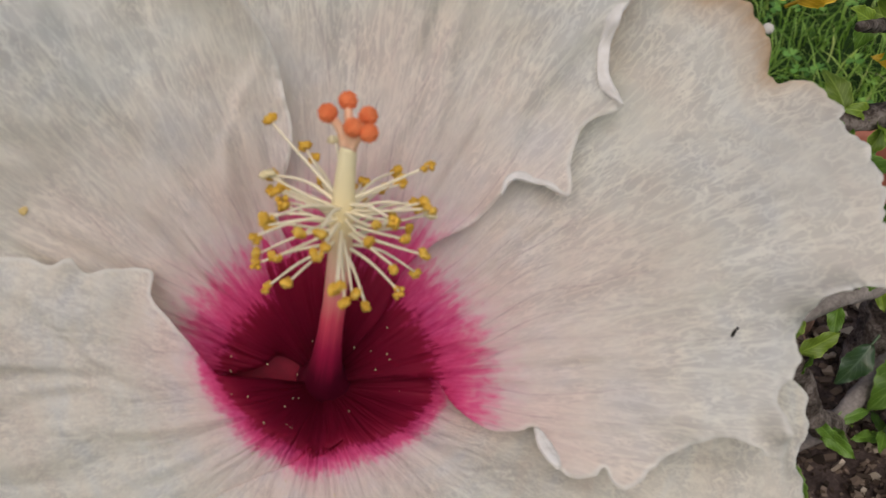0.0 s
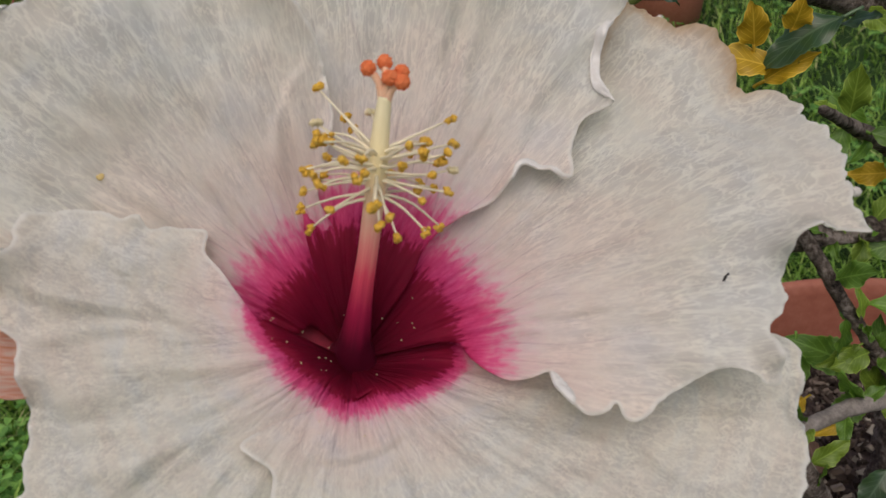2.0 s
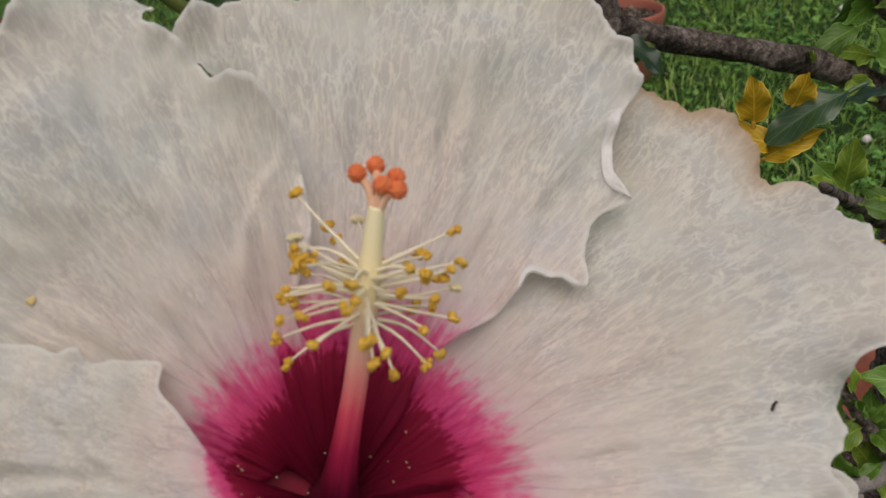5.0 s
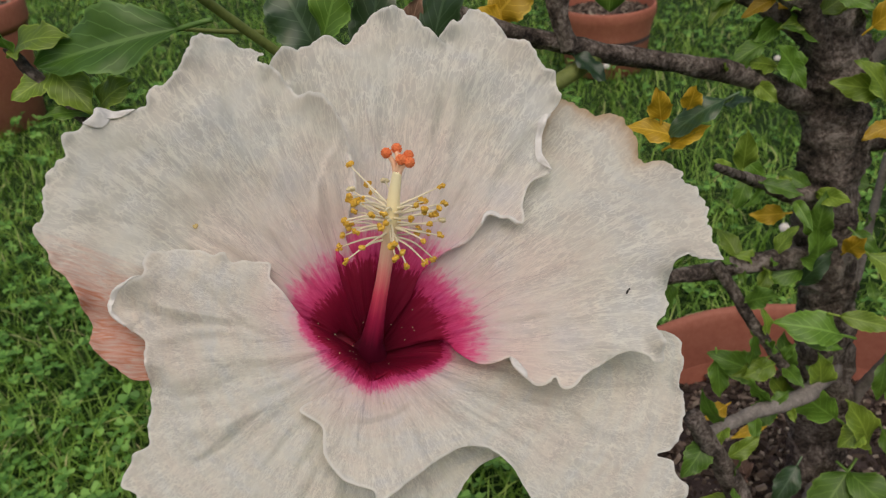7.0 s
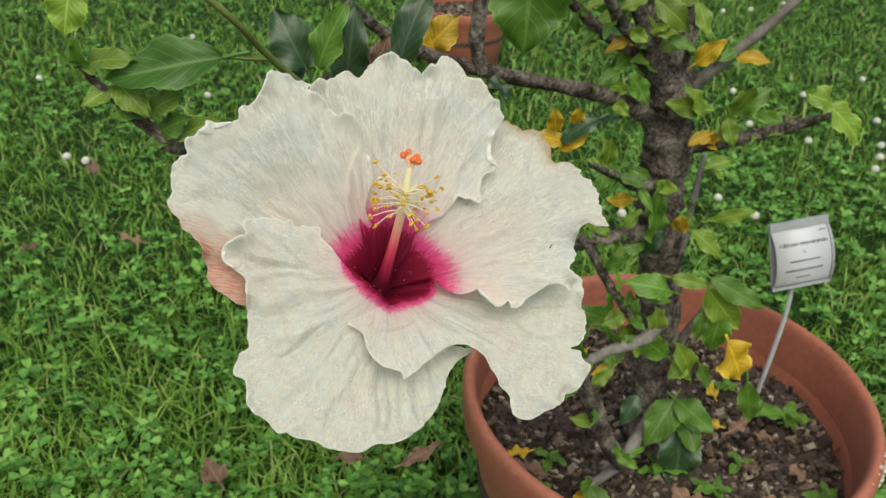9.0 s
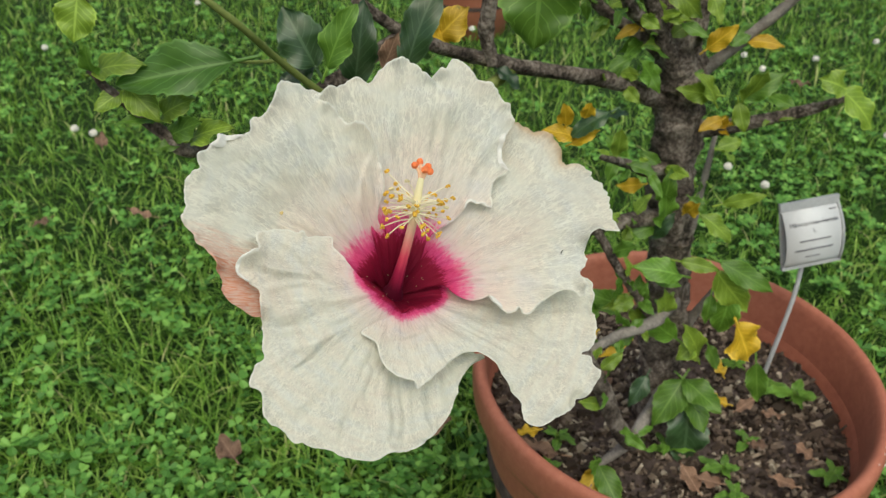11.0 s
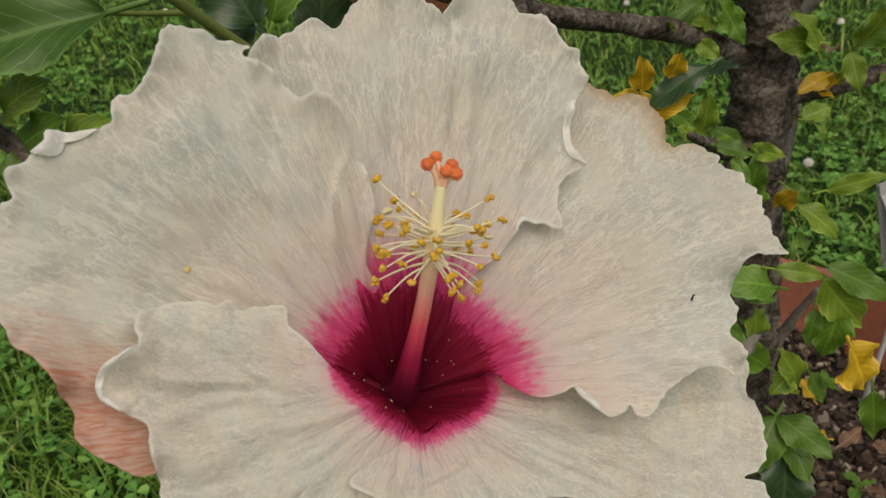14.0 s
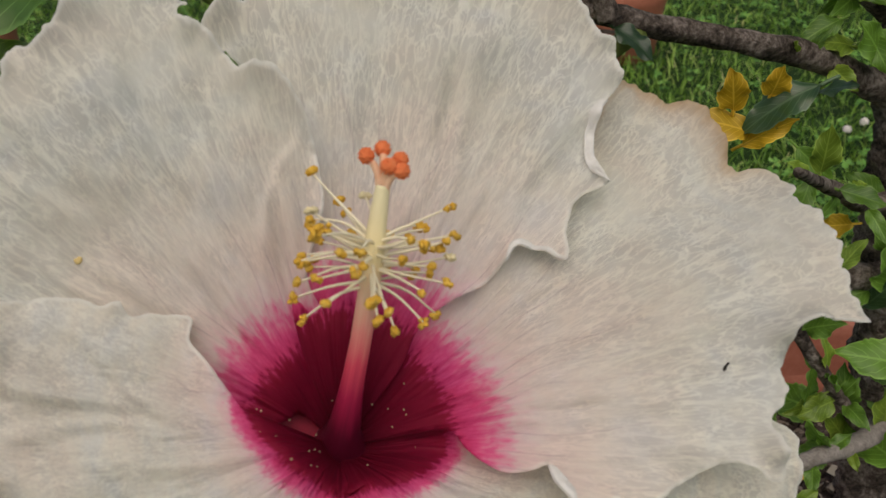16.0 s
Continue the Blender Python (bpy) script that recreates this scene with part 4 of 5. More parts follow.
    for n, (ax, ay, up) in enumerate(((-3.4, 0.6, 4.2), (-0.9, 3.4, 5.2), (2.2, 1.4, 4.2), (0.4, -1.2, 3.4), (2.6, -1.4, 3.0))):
        end = tip + (x * ax + y * ay + d * up) * 0.001
        f = bmesh.new()
        tube(f, [tip - d * 0.0015, tip + (x * ax + y * ay) * 0.0004 + d * up * 0.0005, end], [0.0011, 0.0007, 0.0006], 7, 7)
        part("style_branch", f, M_STYLE_TIP, fl)
        f = bmesh.new()
        lump(f, end, 0.0013, n, 0.2, 3)
        for k in range(40):
            z = 1 - 2 * (k + 0.5) / 40
            b = 2.4 * k
            lump(f, end + Vector((math.cos(b) * math.sqrt(1 - z * z), math.sin(b) * math.sqrt(1 - z * z), z)) * 0.00125, 0.00026, k, 0.2, 1)
        part("stigma", f, M_STIGMA, fl, "velvety orange-red stigma")
    # calyx and stalk behind the petals
    bm = bmesh.new()
    lathe(bm, [(0.0004, -0.022), (0.004, -0.021), (0.007, -0.014), (0.006, -0.004), (0.0075, 0.0005), (0.0066, 0.0), (0.0045, -0.004), (0.0004, -0.005)], 20)
    part("calyx", bm, M_CALYX, fl, "green calyx")
    bm = bmesh.new()
    tube(bm, [(0, 0, -0.02), (0.004, 0.006, -0.05), (0.012, 0.03, -0.075), (0.03, 0.065, -0.085)], [0.0022, 0.0018, 0.002, 0.0026], 8, 16)
    part("stalk", bm, M_TWIG_GREEN, fl)
    # crumbs of pollen in the throat, a tan spot on one petal
    spots = [v.co.copy() for ob in fl.children if ob.name.startswith("petal") for v in ob.data.vertices]

    def top_of(x, y):
        near = [c.z for c in spots if abs(c.x - x) < 0.0008 and abs(c.y - y) < 0.0008]
        return max(near) if near else 0.004
    bm = bmesh.new()
    for k in range(30):
        a, r = rng.uniform(0, 6.283), rng.uniform(0.004, 0.017)
        x, y = r * math.cos(a), r * math.sin(a)
        lump(bm, (x, y, top_of(x, y) + 0.0001), rng.uniform(0.00008, 0.00018), k, 0.2, 1)
    tagged(part("pollen", bm, M_ANTHER_PALE, fl, "scattered pollen grains"), kind="stuff")
    bm = bmesh.new()
    lump(bm, (-0.0503, 0.0247, top_of(-0.0503, 0.0247) - 0.0001), 0.0008, 2, 0.4, 2, (1, 1, 0.35))
    part("petal_spot", bm, M_SPOT, fl, "small tan spot")
    return right


RIGHT_PETAL = flower()


# ---- big pot, soil and what lies in it ----
def pot(name, at, r, h, label, wide=0.80):
    ob = empty(name, pose(at[0], at[1], 0))
    foot = r * wide
    rimh = 0.042 * h / 0.22
    bm = bmesh.new()
    lathe(bm, [(0.002, 0.004), (foot - 0.006, 0.0), (foot, 0.004), (r * 0.945, h - rimh), (r * 0.945, h - rimh + 0.006), (r * 0.915, h - 0.05), (foot * 0.95, 0.02), (0.002, 0.02)], 128)
    part("body", bm, M_POT, ob)
    bm = bmesh.new()
    prof = [(r * 0.918, h - 0.052), (r * 0.948, h - rimh - 0.008), (r * 0.985, h - rimh + 0.004), (r * 0.995, h - rimh + 0.009), (r, h - 0.014), (r * 0.998, h - 0.006), (r * 0.990, h - 0.002)]
    prof += [(r * 0.975, h), (r * 0.958, h), (r * 0.942, h - 0.003), (r * 0.932, h - 0.010), (r * 0.918, h - 0.052)]
    lathe(bm, prof, 128)
    for v in bm.verts:
        v.co.z += 0.0009 * noise.noise(v.co * 14)
    part("rim", bm, M_POT, ob, "rolled terracotta rim")
    return tagged(ob, label, "plant pot", "terracotta plant pots")


def soil(name, at, r, z, label):
    rng = random.Random(3)
    bm = bmesh.new()
    rings = []
    for j in range(22):
        rr = r * j / 21
        rings.append([bm.verts.new((rr * math.cos(k / 64 * 6.28319), rr * math.sin(k / 64 * 6.28319), 0.006 * noise.noise((rr * 25 * math.cos(k / 64 * 6.28319), rr * 25 * math.sin(k / 64 * 6.28319), 1)) + 0.003 * noise.noise((rr * 90 * math.cos(k / 64 * 6.28319), rr * 90 * math.sin(k / 64 * 6.28319), 5)))) for k in range(64)])
    for a, b in zip(rings, rings[1:]):
        for k in range(64):
            if a is rings[0]:
                bm.faces.new((a[k], b[k], b[(k + 1) % 64]))
            else:
                bm.faces.new((a[k], b[k], b[(k + 1) % 64], a[(k + 1) % 64]))
    low = [bm.verts.new((v.co.x, v.co.y, -0.05)) for v in rings[-1]]
    for k in range(64):
        bm.faces.new((rings[-1][k], low[k], low[(k + 1) % 64], rings[-1][(k + 1) % 64]))
    ob = part(name, bm, M_SOIL)
    ob.location = (at[0], at[1], z)
    tagged(ob, label, "soil", kind="stuff")
    verts, faces = [], []
    cube = [(-1, -1, -1), (1, -1, -1), (1, 1, -1), (-1, 1, -1), (-1, -1, 1), (1, -1, 1), (1, 1, 1), (-1, 1, 1)]
    sides = [(0, 3, 2, 1), (4, 5, 6, 7), (0, 1, 5, 4), (1, 2, 6, 5), (2, 3, 7, 6), (3, 0, 4, 7)]
    for k in range(5200):
        a, d = rng.uniform(0, 6.283), r * 0.985 * math.sqrt(rng.random())
        s = rng.uniform(0.0007, 0.0025) * (1.8 if rng.random() < 0.06 else 1)
        m = pose(d * math.cos(a), d * math.sin(a), rng.uniform(-0.002, 0.005), rng.uniform(0, 360), rng.uniform(0, 360), 0)
        n = len(verts)
        q = (rng.uniform(0.6, 2.6), rng.uniform(0.5, 1.3), rng.uniform(0.4, 0.9))
        verts += [tuple(m @ Vector((c[0] * s * q[0] * rng.uniform(0.6, 1.1), c[1] * s * q[1] * rng.uniform(0.6, 1.1), c[2] * s * q[2]))) for c in cube]
        faces += [tuple(n + i for i in f) for f in sides]
    part("crumbs", (verts, faces), M_CLOD, ob, "crumbs of soil and bark", False)
    return ob


ground()
pot("plant_pot", POT_AT, POT_R, POT_H, "wide round terracotta pot with a chalky scuff, on the lawn")
soil("potting_soil", POT_AT, POT_R * 0.905, SOIL_Z, "dark crumbly potting soil inside the terracotta pot")
pot("plant_pot", (-1.31, 1.40), 0.150, 0.27, "tall terracotta pot standing on the lawn")
soil("potting_soil", (-1.31, 1.40), 0.134, 0.24, "dark soil inside a terracotta pot")
pot("plant_pot", (0.06, 1.72), 0.11, 0.15, "terracotta pot further off on the lawn")
soil("potting_soil", (0.06, 1.72), 0.099, 0.125, "dark soil inside a terracotta pot")


def scuff():
    rng = random.Random(8)
    bm = bmesh.new()
    for k in range(60):
        a, z = rng.gauss(-0.55, 0.055), rng.uniform(-0.016, 0.0)
        r = POT_R * (0.972 + 0.02 * rng.random()) if z > -0.002 else POT_R * 1.0005
        lump(bm, (r * math.cos(a), r * math.sin(a), POT_H + min(z, -0.0002)), rng.uniform(0.0008, 0.0026), k, 0.6, 1, (1, 1, 0.25))
    ob = part("chalk_scuff", bm, M_SCUFF)
    ob.location = (POT_AT[0], POT_AT[1], 0)
    tagged(ob, "chalky white scuff on the rim of the terracotta pot", "stain", kind="stuff")


scuff()


# ---- the hibiscus bush ----
def bush():
    ob = empty("hibiscus_bush", pose(0, 0, 0))
    tagged(ob, "hibiscus bush with a rough grey-brown trunk and green and yellowed leaves", "shrub")
    limbs = [
        ("trunk", M_BARK, [(0.188, 0.252, 0.150), (0.186, 0.264, 0.235), (0.180, 0.270, 0.323), (0.170, 0.270, 0.380), (0.166, 0.270, 0.440), (0.160, 0.270, 0.480), (0.153, 0.271, 0.503), (0.141, 0.270, 0.532), (0.127, 0.268, 0.57), (0.112, 0.266, 0.63)], [0.0175, 0.017, 0.0168, 0.0165, 0.017, 0.0168, 0.0145, 0.0105, 0.0095, 0.006]),
        ("branch", M_BARK, [(0.160, 0.270, 0.455), (0.112, 0.240, 0.484), (0.078, 0.218, 0.498), (0.040, 0.199, 0.511), (0.004, 0.183, 0.525), (-0.025, 0.165, 0.542), (-0.050, 0.151, 0.565)], [0.0075, 0.0056, 0.0048, 0.0044, 0.004, 0.0034, 0.0026]),
        ("branch", M_BARK, [(0.164, 0.268, 0.455), (0.150, 0.258, 0.492), (0.132, 0.248, 0.528), (0.11, 0.24, 0.575)], [0.009, 0.0062, 0.005, 0.004]),
        ("branch", M_BARK, [(0.158, 0.270, 0.485), (0.165, 0.272, 0.512), (0.168, 0.274, 0.545), (0.175, 0.276, 0.60)], [0.0115, 0.0095, 0.0075, 0.005]),
        ("branch", M_BARK, [(0.158, 0.270, 0.485), (0.130, 0.268, 0.506), (0.105, 0.265, 0.522), (0.080, 0.26, 0.545)], [0.006, 0.005, 0.004, 0.003]),
        ("branch", M_BARK, [(0.155, 0.270, 0.500), (0.140, 0.255, 0.512), (0.118, 0.24, 0.530), (0.10, 0.22, 0.555)], [0.006, 0.0045, 0.004, 0.003]),
        ("branch", M_TWIG_PALE, [(0.165, 0.270, 0.470), (0.182, 0.268, 0.487), (0.198, 0.266, 0.504), (0.225, 0.262, 0.535), (0.25, 0.26, 0.57)], [0.005, 0.0042, 0.0037, 0.0033, 0.003]),
        ("branch", M_BARK, [(0.168, 0.270, 0.436), (0.195, 0.266, 0.440), (0.220, 0.262, 0.447), (0.252, 0.258, 0.458), (0.280, 0.256, 0.470)], [0.0075, 0.0058, 0.0046, 0.0038, 0.002]),
        ("branch", M_TWIG_PALE, [(0.185, 0.285, 0.235), (0.205, 0.31, 0.300), (0.214, 0.325, 0.365), (0.217, 0.33, 0.402)], [0.0036, 0.0032, 0.0027, 0.002]),
        ("branch", M_BARK, [(0.172, 0.262, 0.368), (0.140, 0.245, 0.374), (0.106, 0.23, 0.376), (0.06, 0.20, 0.385)], [0.0075, 0.006, 0.005, 0.004]),
        ("branch", M_BARK, [(0.168, 0.262, 0.415), (0.148, 0.25, 0.412), (0.115, 0.20, 0.445), (0.088, 0.145, 0.478)], [0.006, 0.0045, 0.003, 0.0015]),
        ("branch", M_TWIG_PALE, [(0.186, 0.255, 0.290), (0.158, 0.215, 0.300), (0.132, 0.195, 0.306), (0.10, 0.17, 0.309)], [0.0055, 0.0048, 0.004, 0.0032]),
        ("branch", M_BARK, [(0.104, 0.222, 0.385), (0.126, 0.22, 0.350), (0.145, 0.222, 0.320), (0.165, 0.232, 0.29)], [0.003, 0.0032, 0.0034, 0.004]),
        ("branch", M_BARK, [(0.168, 0.225, 0.158), (0.140, 0.185, 0.215), (0.112, 0.168, 0.285), (0.09, 0.16, 0.33)], [0.0085, 0.007, 0.006, 0.005]),
        ("branch", M_TWIG_PALE, [(0.188, 0.245, 0.205), (0.165, 0.215, 0.188), (0.150, 0.20, 0.180), (0.125, 0.185, 0.172)], [0.005, 0.0052, 0.0045, 0.003]),
        ("branch", M_TWIG_PALE, [(0.200, 0.262, 0.165), (0.203, 0.268, 0.215), (0.210, 0.272, 0.26), (0.226, 0.27, 0.30)], [0.005, 0.0045, 0.0035, 0.002]),
        ("branch", M_BARK, [(0.026, 0.188, 0.516), (0.021, 0.188, 0.535), (0.024, 0.188, 0.568), (0.026, 0.188, 0.612)], [0.0042, 0.0044, 0.0046, 0.004]),
        ("branch", M_BARK, [(-0.025, 0.167, 0.541), (-0.063, 0.125, 0.528), (-0.103, 0.090, 0.511), (-0.124, 0.070, 0.518), (-0.131, 0.070, 0.525), (-0.138, 0.070, 0.531), (-0.147, 0.070, 0.542), (-0.155, 0.070, 0.549), (-0.158, 0.070, 0.554), (-0.161, 0.070, 0.557)], [0.004, 0.0042, 0.0036, 0.0030, 0.0029, 0.0028, 0.0026, 0.0022, 0.0018, 0.0014]),
        ("branch", M_TWIG_GREEN, [(-0.097, 0.070, 0.562), (-0.088, 0.080, 0.558), (-0.078, 0.095, 0.553)], [0.0007, 0.0008, 0.0010]),
        ("branch", M_TWIG_GREEN, [(0.000, 0.176, 0.498), (-0.045, 0.115, 0.515), (-0.062, 0.095, 0.537), (-0.077, 0.070, 0.564), (-0.085, 0.045, 0.587), (-0.108, 0.035, 0.612)], [0.003, 0.0023, 0.0018, 0.0016, 0.0015, 0.0014]),
        ("branch", M_TWIG_GREEN, [(0.041, 0.202, 0.510), (0.018, 0.179, 0.502), (0.000, 0.176, 0.498), (-0.030, 0.150, 0.470), (0.004, 0.115, 0.453)], [0.004, 0.0036, 0.003, 0.003, 0.0026]),
    ]
    for k, (name, mat, pts, rad) in enumerate(limbs):
        bm = bmesh.new()
        tube(bm, pts, rad, 36 if name == "trunk" else 14, 260 if name == "trunk" else 64, 0.25 if mat is not M_TWIG_GREEN else 0.04, k * 3.1)
        part(name, bm, mat, ob, "rough furrowed bark" if name == "trunk" else "")
    # big leaf and small tuft on the branch beside the flower
    G, LM, DK, YL = M_LEAF, M_LEAF_LIME, M_LEAF_DARK, M_LEAF_YELLOW
    data = [
        (M_LEAF_DEEP, (-0.096, 0.070, 0.562), (-0.150, 0.060, 0.555), 0.44, (0.1, -0.75, 0.65)), (LM, (-0.158, 0.070, 0.590), (-0.161, 0.060, 0.572), 0.85, (0.2, -0.9, 0.3)),
        (G, (-0.158, 0.070, 0.554), (-0.160, 0.060, 0.569), 0.65, (-0.3, -0.8, 0.4)), (LM, (-0.158, 0.070, 0.556), (-0.137, 0.060, 0.570), 0.55, (0, -0.5, 0.8)),
        (LM, (-0.148, 0.070, 0.547), (-0.159, 0.060, 0.542), 0.60, (0.3, -0.6, 0.7)), (LM, (-0.146, 0.070, 0.550), (-0.129, 0.060, 0.538), 0.62, (0.1, -0.6, 0.7)),
        (G, (-0.135, 0.070, 0.533), (-0.150, 0.060, 0.540), 0.34, (0.1, -0.4, 0.9)), (LM, (-0.132, 0.070, 0.535), (-0.119, 0.060, 0.550), 0.60, (0, -0.7, 0.7)),
        (G, (-0.131, 0.070, 0.525), (-0.112, 0.060, 0.538), 0.50, (0.2, -0.7, 0.6)), (LM, (-0.122, 0.070, 0.523), (-0.101, 0.060, 0.539), 0.50, (0, -0.5, 0.8)),
        (G, (-0.125, 0.070, 0.522), (-0.135, 0.060, 0.525), 0.50, (0, -0.6, 0.8)),
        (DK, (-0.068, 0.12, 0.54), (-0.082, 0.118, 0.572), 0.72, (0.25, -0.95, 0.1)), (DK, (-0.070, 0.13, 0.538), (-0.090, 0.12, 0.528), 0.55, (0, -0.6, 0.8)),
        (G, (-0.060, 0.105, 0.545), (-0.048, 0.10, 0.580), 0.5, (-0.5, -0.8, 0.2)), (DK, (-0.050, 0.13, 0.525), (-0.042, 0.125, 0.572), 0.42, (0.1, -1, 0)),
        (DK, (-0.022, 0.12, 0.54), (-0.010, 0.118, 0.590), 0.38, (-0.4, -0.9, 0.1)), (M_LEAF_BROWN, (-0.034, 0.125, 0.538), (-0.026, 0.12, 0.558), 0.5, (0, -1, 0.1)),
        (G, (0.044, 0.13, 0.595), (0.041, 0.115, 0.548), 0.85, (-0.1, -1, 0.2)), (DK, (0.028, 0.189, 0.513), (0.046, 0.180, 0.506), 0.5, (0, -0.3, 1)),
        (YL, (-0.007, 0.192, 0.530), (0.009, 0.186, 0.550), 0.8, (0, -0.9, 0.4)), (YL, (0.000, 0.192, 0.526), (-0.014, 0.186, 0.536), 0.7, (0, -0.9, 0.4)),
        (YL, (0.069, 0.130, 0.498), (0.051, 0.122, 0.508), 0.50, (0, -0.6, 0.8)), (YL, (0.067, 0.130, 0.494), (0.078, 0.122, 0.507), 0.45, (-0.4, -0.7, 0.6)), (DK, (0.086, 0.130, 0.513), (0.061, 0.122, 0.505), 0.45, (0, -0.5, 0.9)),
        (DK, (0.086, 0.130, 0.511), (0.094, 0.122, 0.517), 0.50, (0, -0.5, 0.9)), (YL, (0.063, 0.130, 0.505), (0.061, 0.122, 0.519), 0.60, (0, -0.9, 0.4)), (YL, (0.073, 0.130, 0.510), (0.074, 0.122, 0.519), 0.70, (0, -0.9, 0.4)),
        (LM, (0.176, 0.232, 0.346), (0.206, 0.220, 0.347), 0.36, (-0.2, -0.75, 0.6)), (G, (0.206, 0.232, 0.346), (0.251, 0.220, 0.326), 0.36, (0.3, -0.8, 0.45)), (LM, (0.205, 0.232, 0.337), (0.236, 0.220, 0.300), 0.50, (-0.3, -0.9, 0.3)),
        (G, (0.205, 0.232, 0.315), (0.204, 0.220, 0.291), 0.45, (0.1, -0.6, 0.8)), (G, (0.220, 0.232, 0.317), (0.214, 0.220, 0.273), 0.50, (-0.2, -0.75, 0.6)), (YL, (0.227, 0.222, 0.293), (0.246, 0.218, 0.257), 0.85, (0.3, -0.8, 0.45)),
        (G, (0.252, 0.226, 0.252), (0.259, 0.214, 0.211), 0.42, (-0.3, -0.9, 0.3)), (LM, (0.207, 0.232, 0.251), (0.195, 0.220, 0.291), 0.50, (0.1, -0.6, 0.8)), (LM, (0.201, 0.232, 0.265), (0.187, 0.220, 0.259), 0.80, (-0.2, -0.75, 0.6)),
        (G, (0.212, 0.232, 0.265), (0.222, 0.220, 0.247), 0.50, (0.3, -0.8, 0.45)), (G, (0.184, 0.232, 0.272), (0.151, 0.220, 0.302), 0.50, (-0.3, -0.9, 0.3)), (LM, (0.172, 0.232, 0.293), (0.171, 0.220, 0.322), 0.60, (0.1, -0.6, 0.8)),
        (G, (0.141, 0.232, 0.302), (0.111, 0.220, 0.323), 0.50, (-0.2, -0.75, 0.6)), (G, (0.112, 0.232, 0.314), (0.116, 0.220, 0.290), 0.50, (0.3, -0.8, 0.45)), (G, (0.149, 0.232, 0.281), (0.132, 0.220, 0.271), 0.70, (-0.3, -0.9, 0.3)),
        (G, (0.179, 0.232, 0.333), (0.142, 0.220, 0.353), 0.50, (0.1, -0.6, 0.8)), (G, (0.157, 0.232, 0.331), (0.178, 0.220, 0.332), 0.40, (-0.2, -0.75, 0.6)), (LM, (0.156, 0.232, 0.284), (0.144, 0.220, 0.308), 0.60, (0.3, -0.8, 0.45)),
        (YL, (0.147, 0.232, 0.266), (0.124, 0.220, 0.259), 0.30, (-0.3, -0.9, 0.3)), (YL, (0.121, 0.232, 0.277), (0.108, 0.220, 0.276), 0.60, (0.1, -0.6, 0.8)), (G, (0.160, 0.247, 0.386), (0.158, 0.235, 0.415), 0.50, (-0.2, -0.75, 0.6)),
        (G, (0.163, 0.247, 0.369), (0.160, 0.235, 0.400), 0.65, (0.3, -0.8, 0.45)), (YL, (0.177, 0.247, 0.379), (0.181, 0.235, 0.393), 0.70, (-0.3, -0.9, 0.3)), (LM, (0.189, 0.247, 0.378), (0.219, 0.235, 0.363), 0.45, (0.1, -0.6, 0.8)),
        (G, (0.179, 0.247, 0.392), (0.191, 0.235, 0.386), 0.55, (-0.2, -0.75, 0.6)), (LM, (0.203, 0.247, 0.387), (0.231, 0.235, 0.402), 0.32, (0.3, -0.8, 0.45)), (YL, (0.142, 0.247, 0.403), (0.123, 0.235, 0.407), 0.50, (-0.3, -0.9, 0.3)),
        (G, (0.157, 0.247, 0.367), (0.133, 0.235, 0.368), 0.50, (0.1, -0.6, 0.8)), (DK, (0.156, 0.247, 0.358), (0.163, 0.235, 0.382), 0.50, (-0.2, -0.75, 0.6)), (G, (0.193, 0.247, 0.360), (0.195, 0.235, 0.353), 0.60, (0.3, -0.8, 0.45)),
        (LM, (0.182, 0.247, 0.473), (0.153, 0.235, 0.481), 0.45, (-0.3, -0.9, 0.3)), (LM, (0.182, 0.247, 0.468), (0.170, 0.235, 0.495), 0.50, (0.1, -0.6, 0.8)), (G, (0.201, 0.247, 0.471), (0.218, 0.235, 0.495), 0.55, (-0.2, -0.75, 0.6)),
        (LM, (0.201, 0.247, 0.469), (0.210, 0.235, 0.495), 0.60, (0.3, -0.8, 0.45)), (LM, (0.198, 0.247, 0.468), (0.203, 0.235, 0.449), 0.50, (-0.3, -0.9, 0.3)), (YL, (0.189, 0.247, 0.455), (0.172, 0.235, 0.455), 0.50, (0.1, -0.6, 0.8)),
        (LM, (0.136, 0.247, 0.547), (0.166, 0.235, 0.530), 0.50, (-0.2, -0.75, 0.6)), (LM, (0.164, 0.247, 0.546), (0.173, 0.235, 0.525), 0.50, (0.3, -0.8, 0.45)), (YL, (0.169, 0.247, 0.505), (0.182, 0.235, 0.525), 0.50, (-0.3, -0.9, 0.3)),
        (LM, (0.265, 0.247, 0.478), (0.300, 0.235, 0.456), 0.55, (0.1, -0.6, 0.8)), (LM, (0.267, 0.247, 0.479), (0.250, 0.235, 0.492), 0.80, (-0.2, -0.75, 0.6)), (G, (0.140, 0.247, 0.480), (0.126, 0.235, 0.501), 0.60, (0.3, -0.8, 0.45)),
        (G, (0.132, 0.247, 0.492), (0.140, 0.235, 0.478), 0.50, (-0.3, -0.9, 0.3)), (LM, (0.126, 0.247, 0.487), (0.110, 0.235, 0.496), 0.60, (0.1, -0.6, 0.8)), (G, (0.120, 0.247, 0.498), (0.103, 0.235, 0.495), 0.50, (-0.2, -0.75, 0.6)),
        (G, (0.150, 0.247, 0.522), (0.166, 0.235, 0.518), 0.45, (0.3, -0.8, 0.45)), (G, (0.112, 0.247, 0.441), (0.127, 0.235, 0.429), 0.50, (-0.3, -0.9, 0.3)), (G, (0.120, 0.247, 0.425), (0.114, 0.235, 0.410), 0.50, (0.1, -0.6, 0.8)),
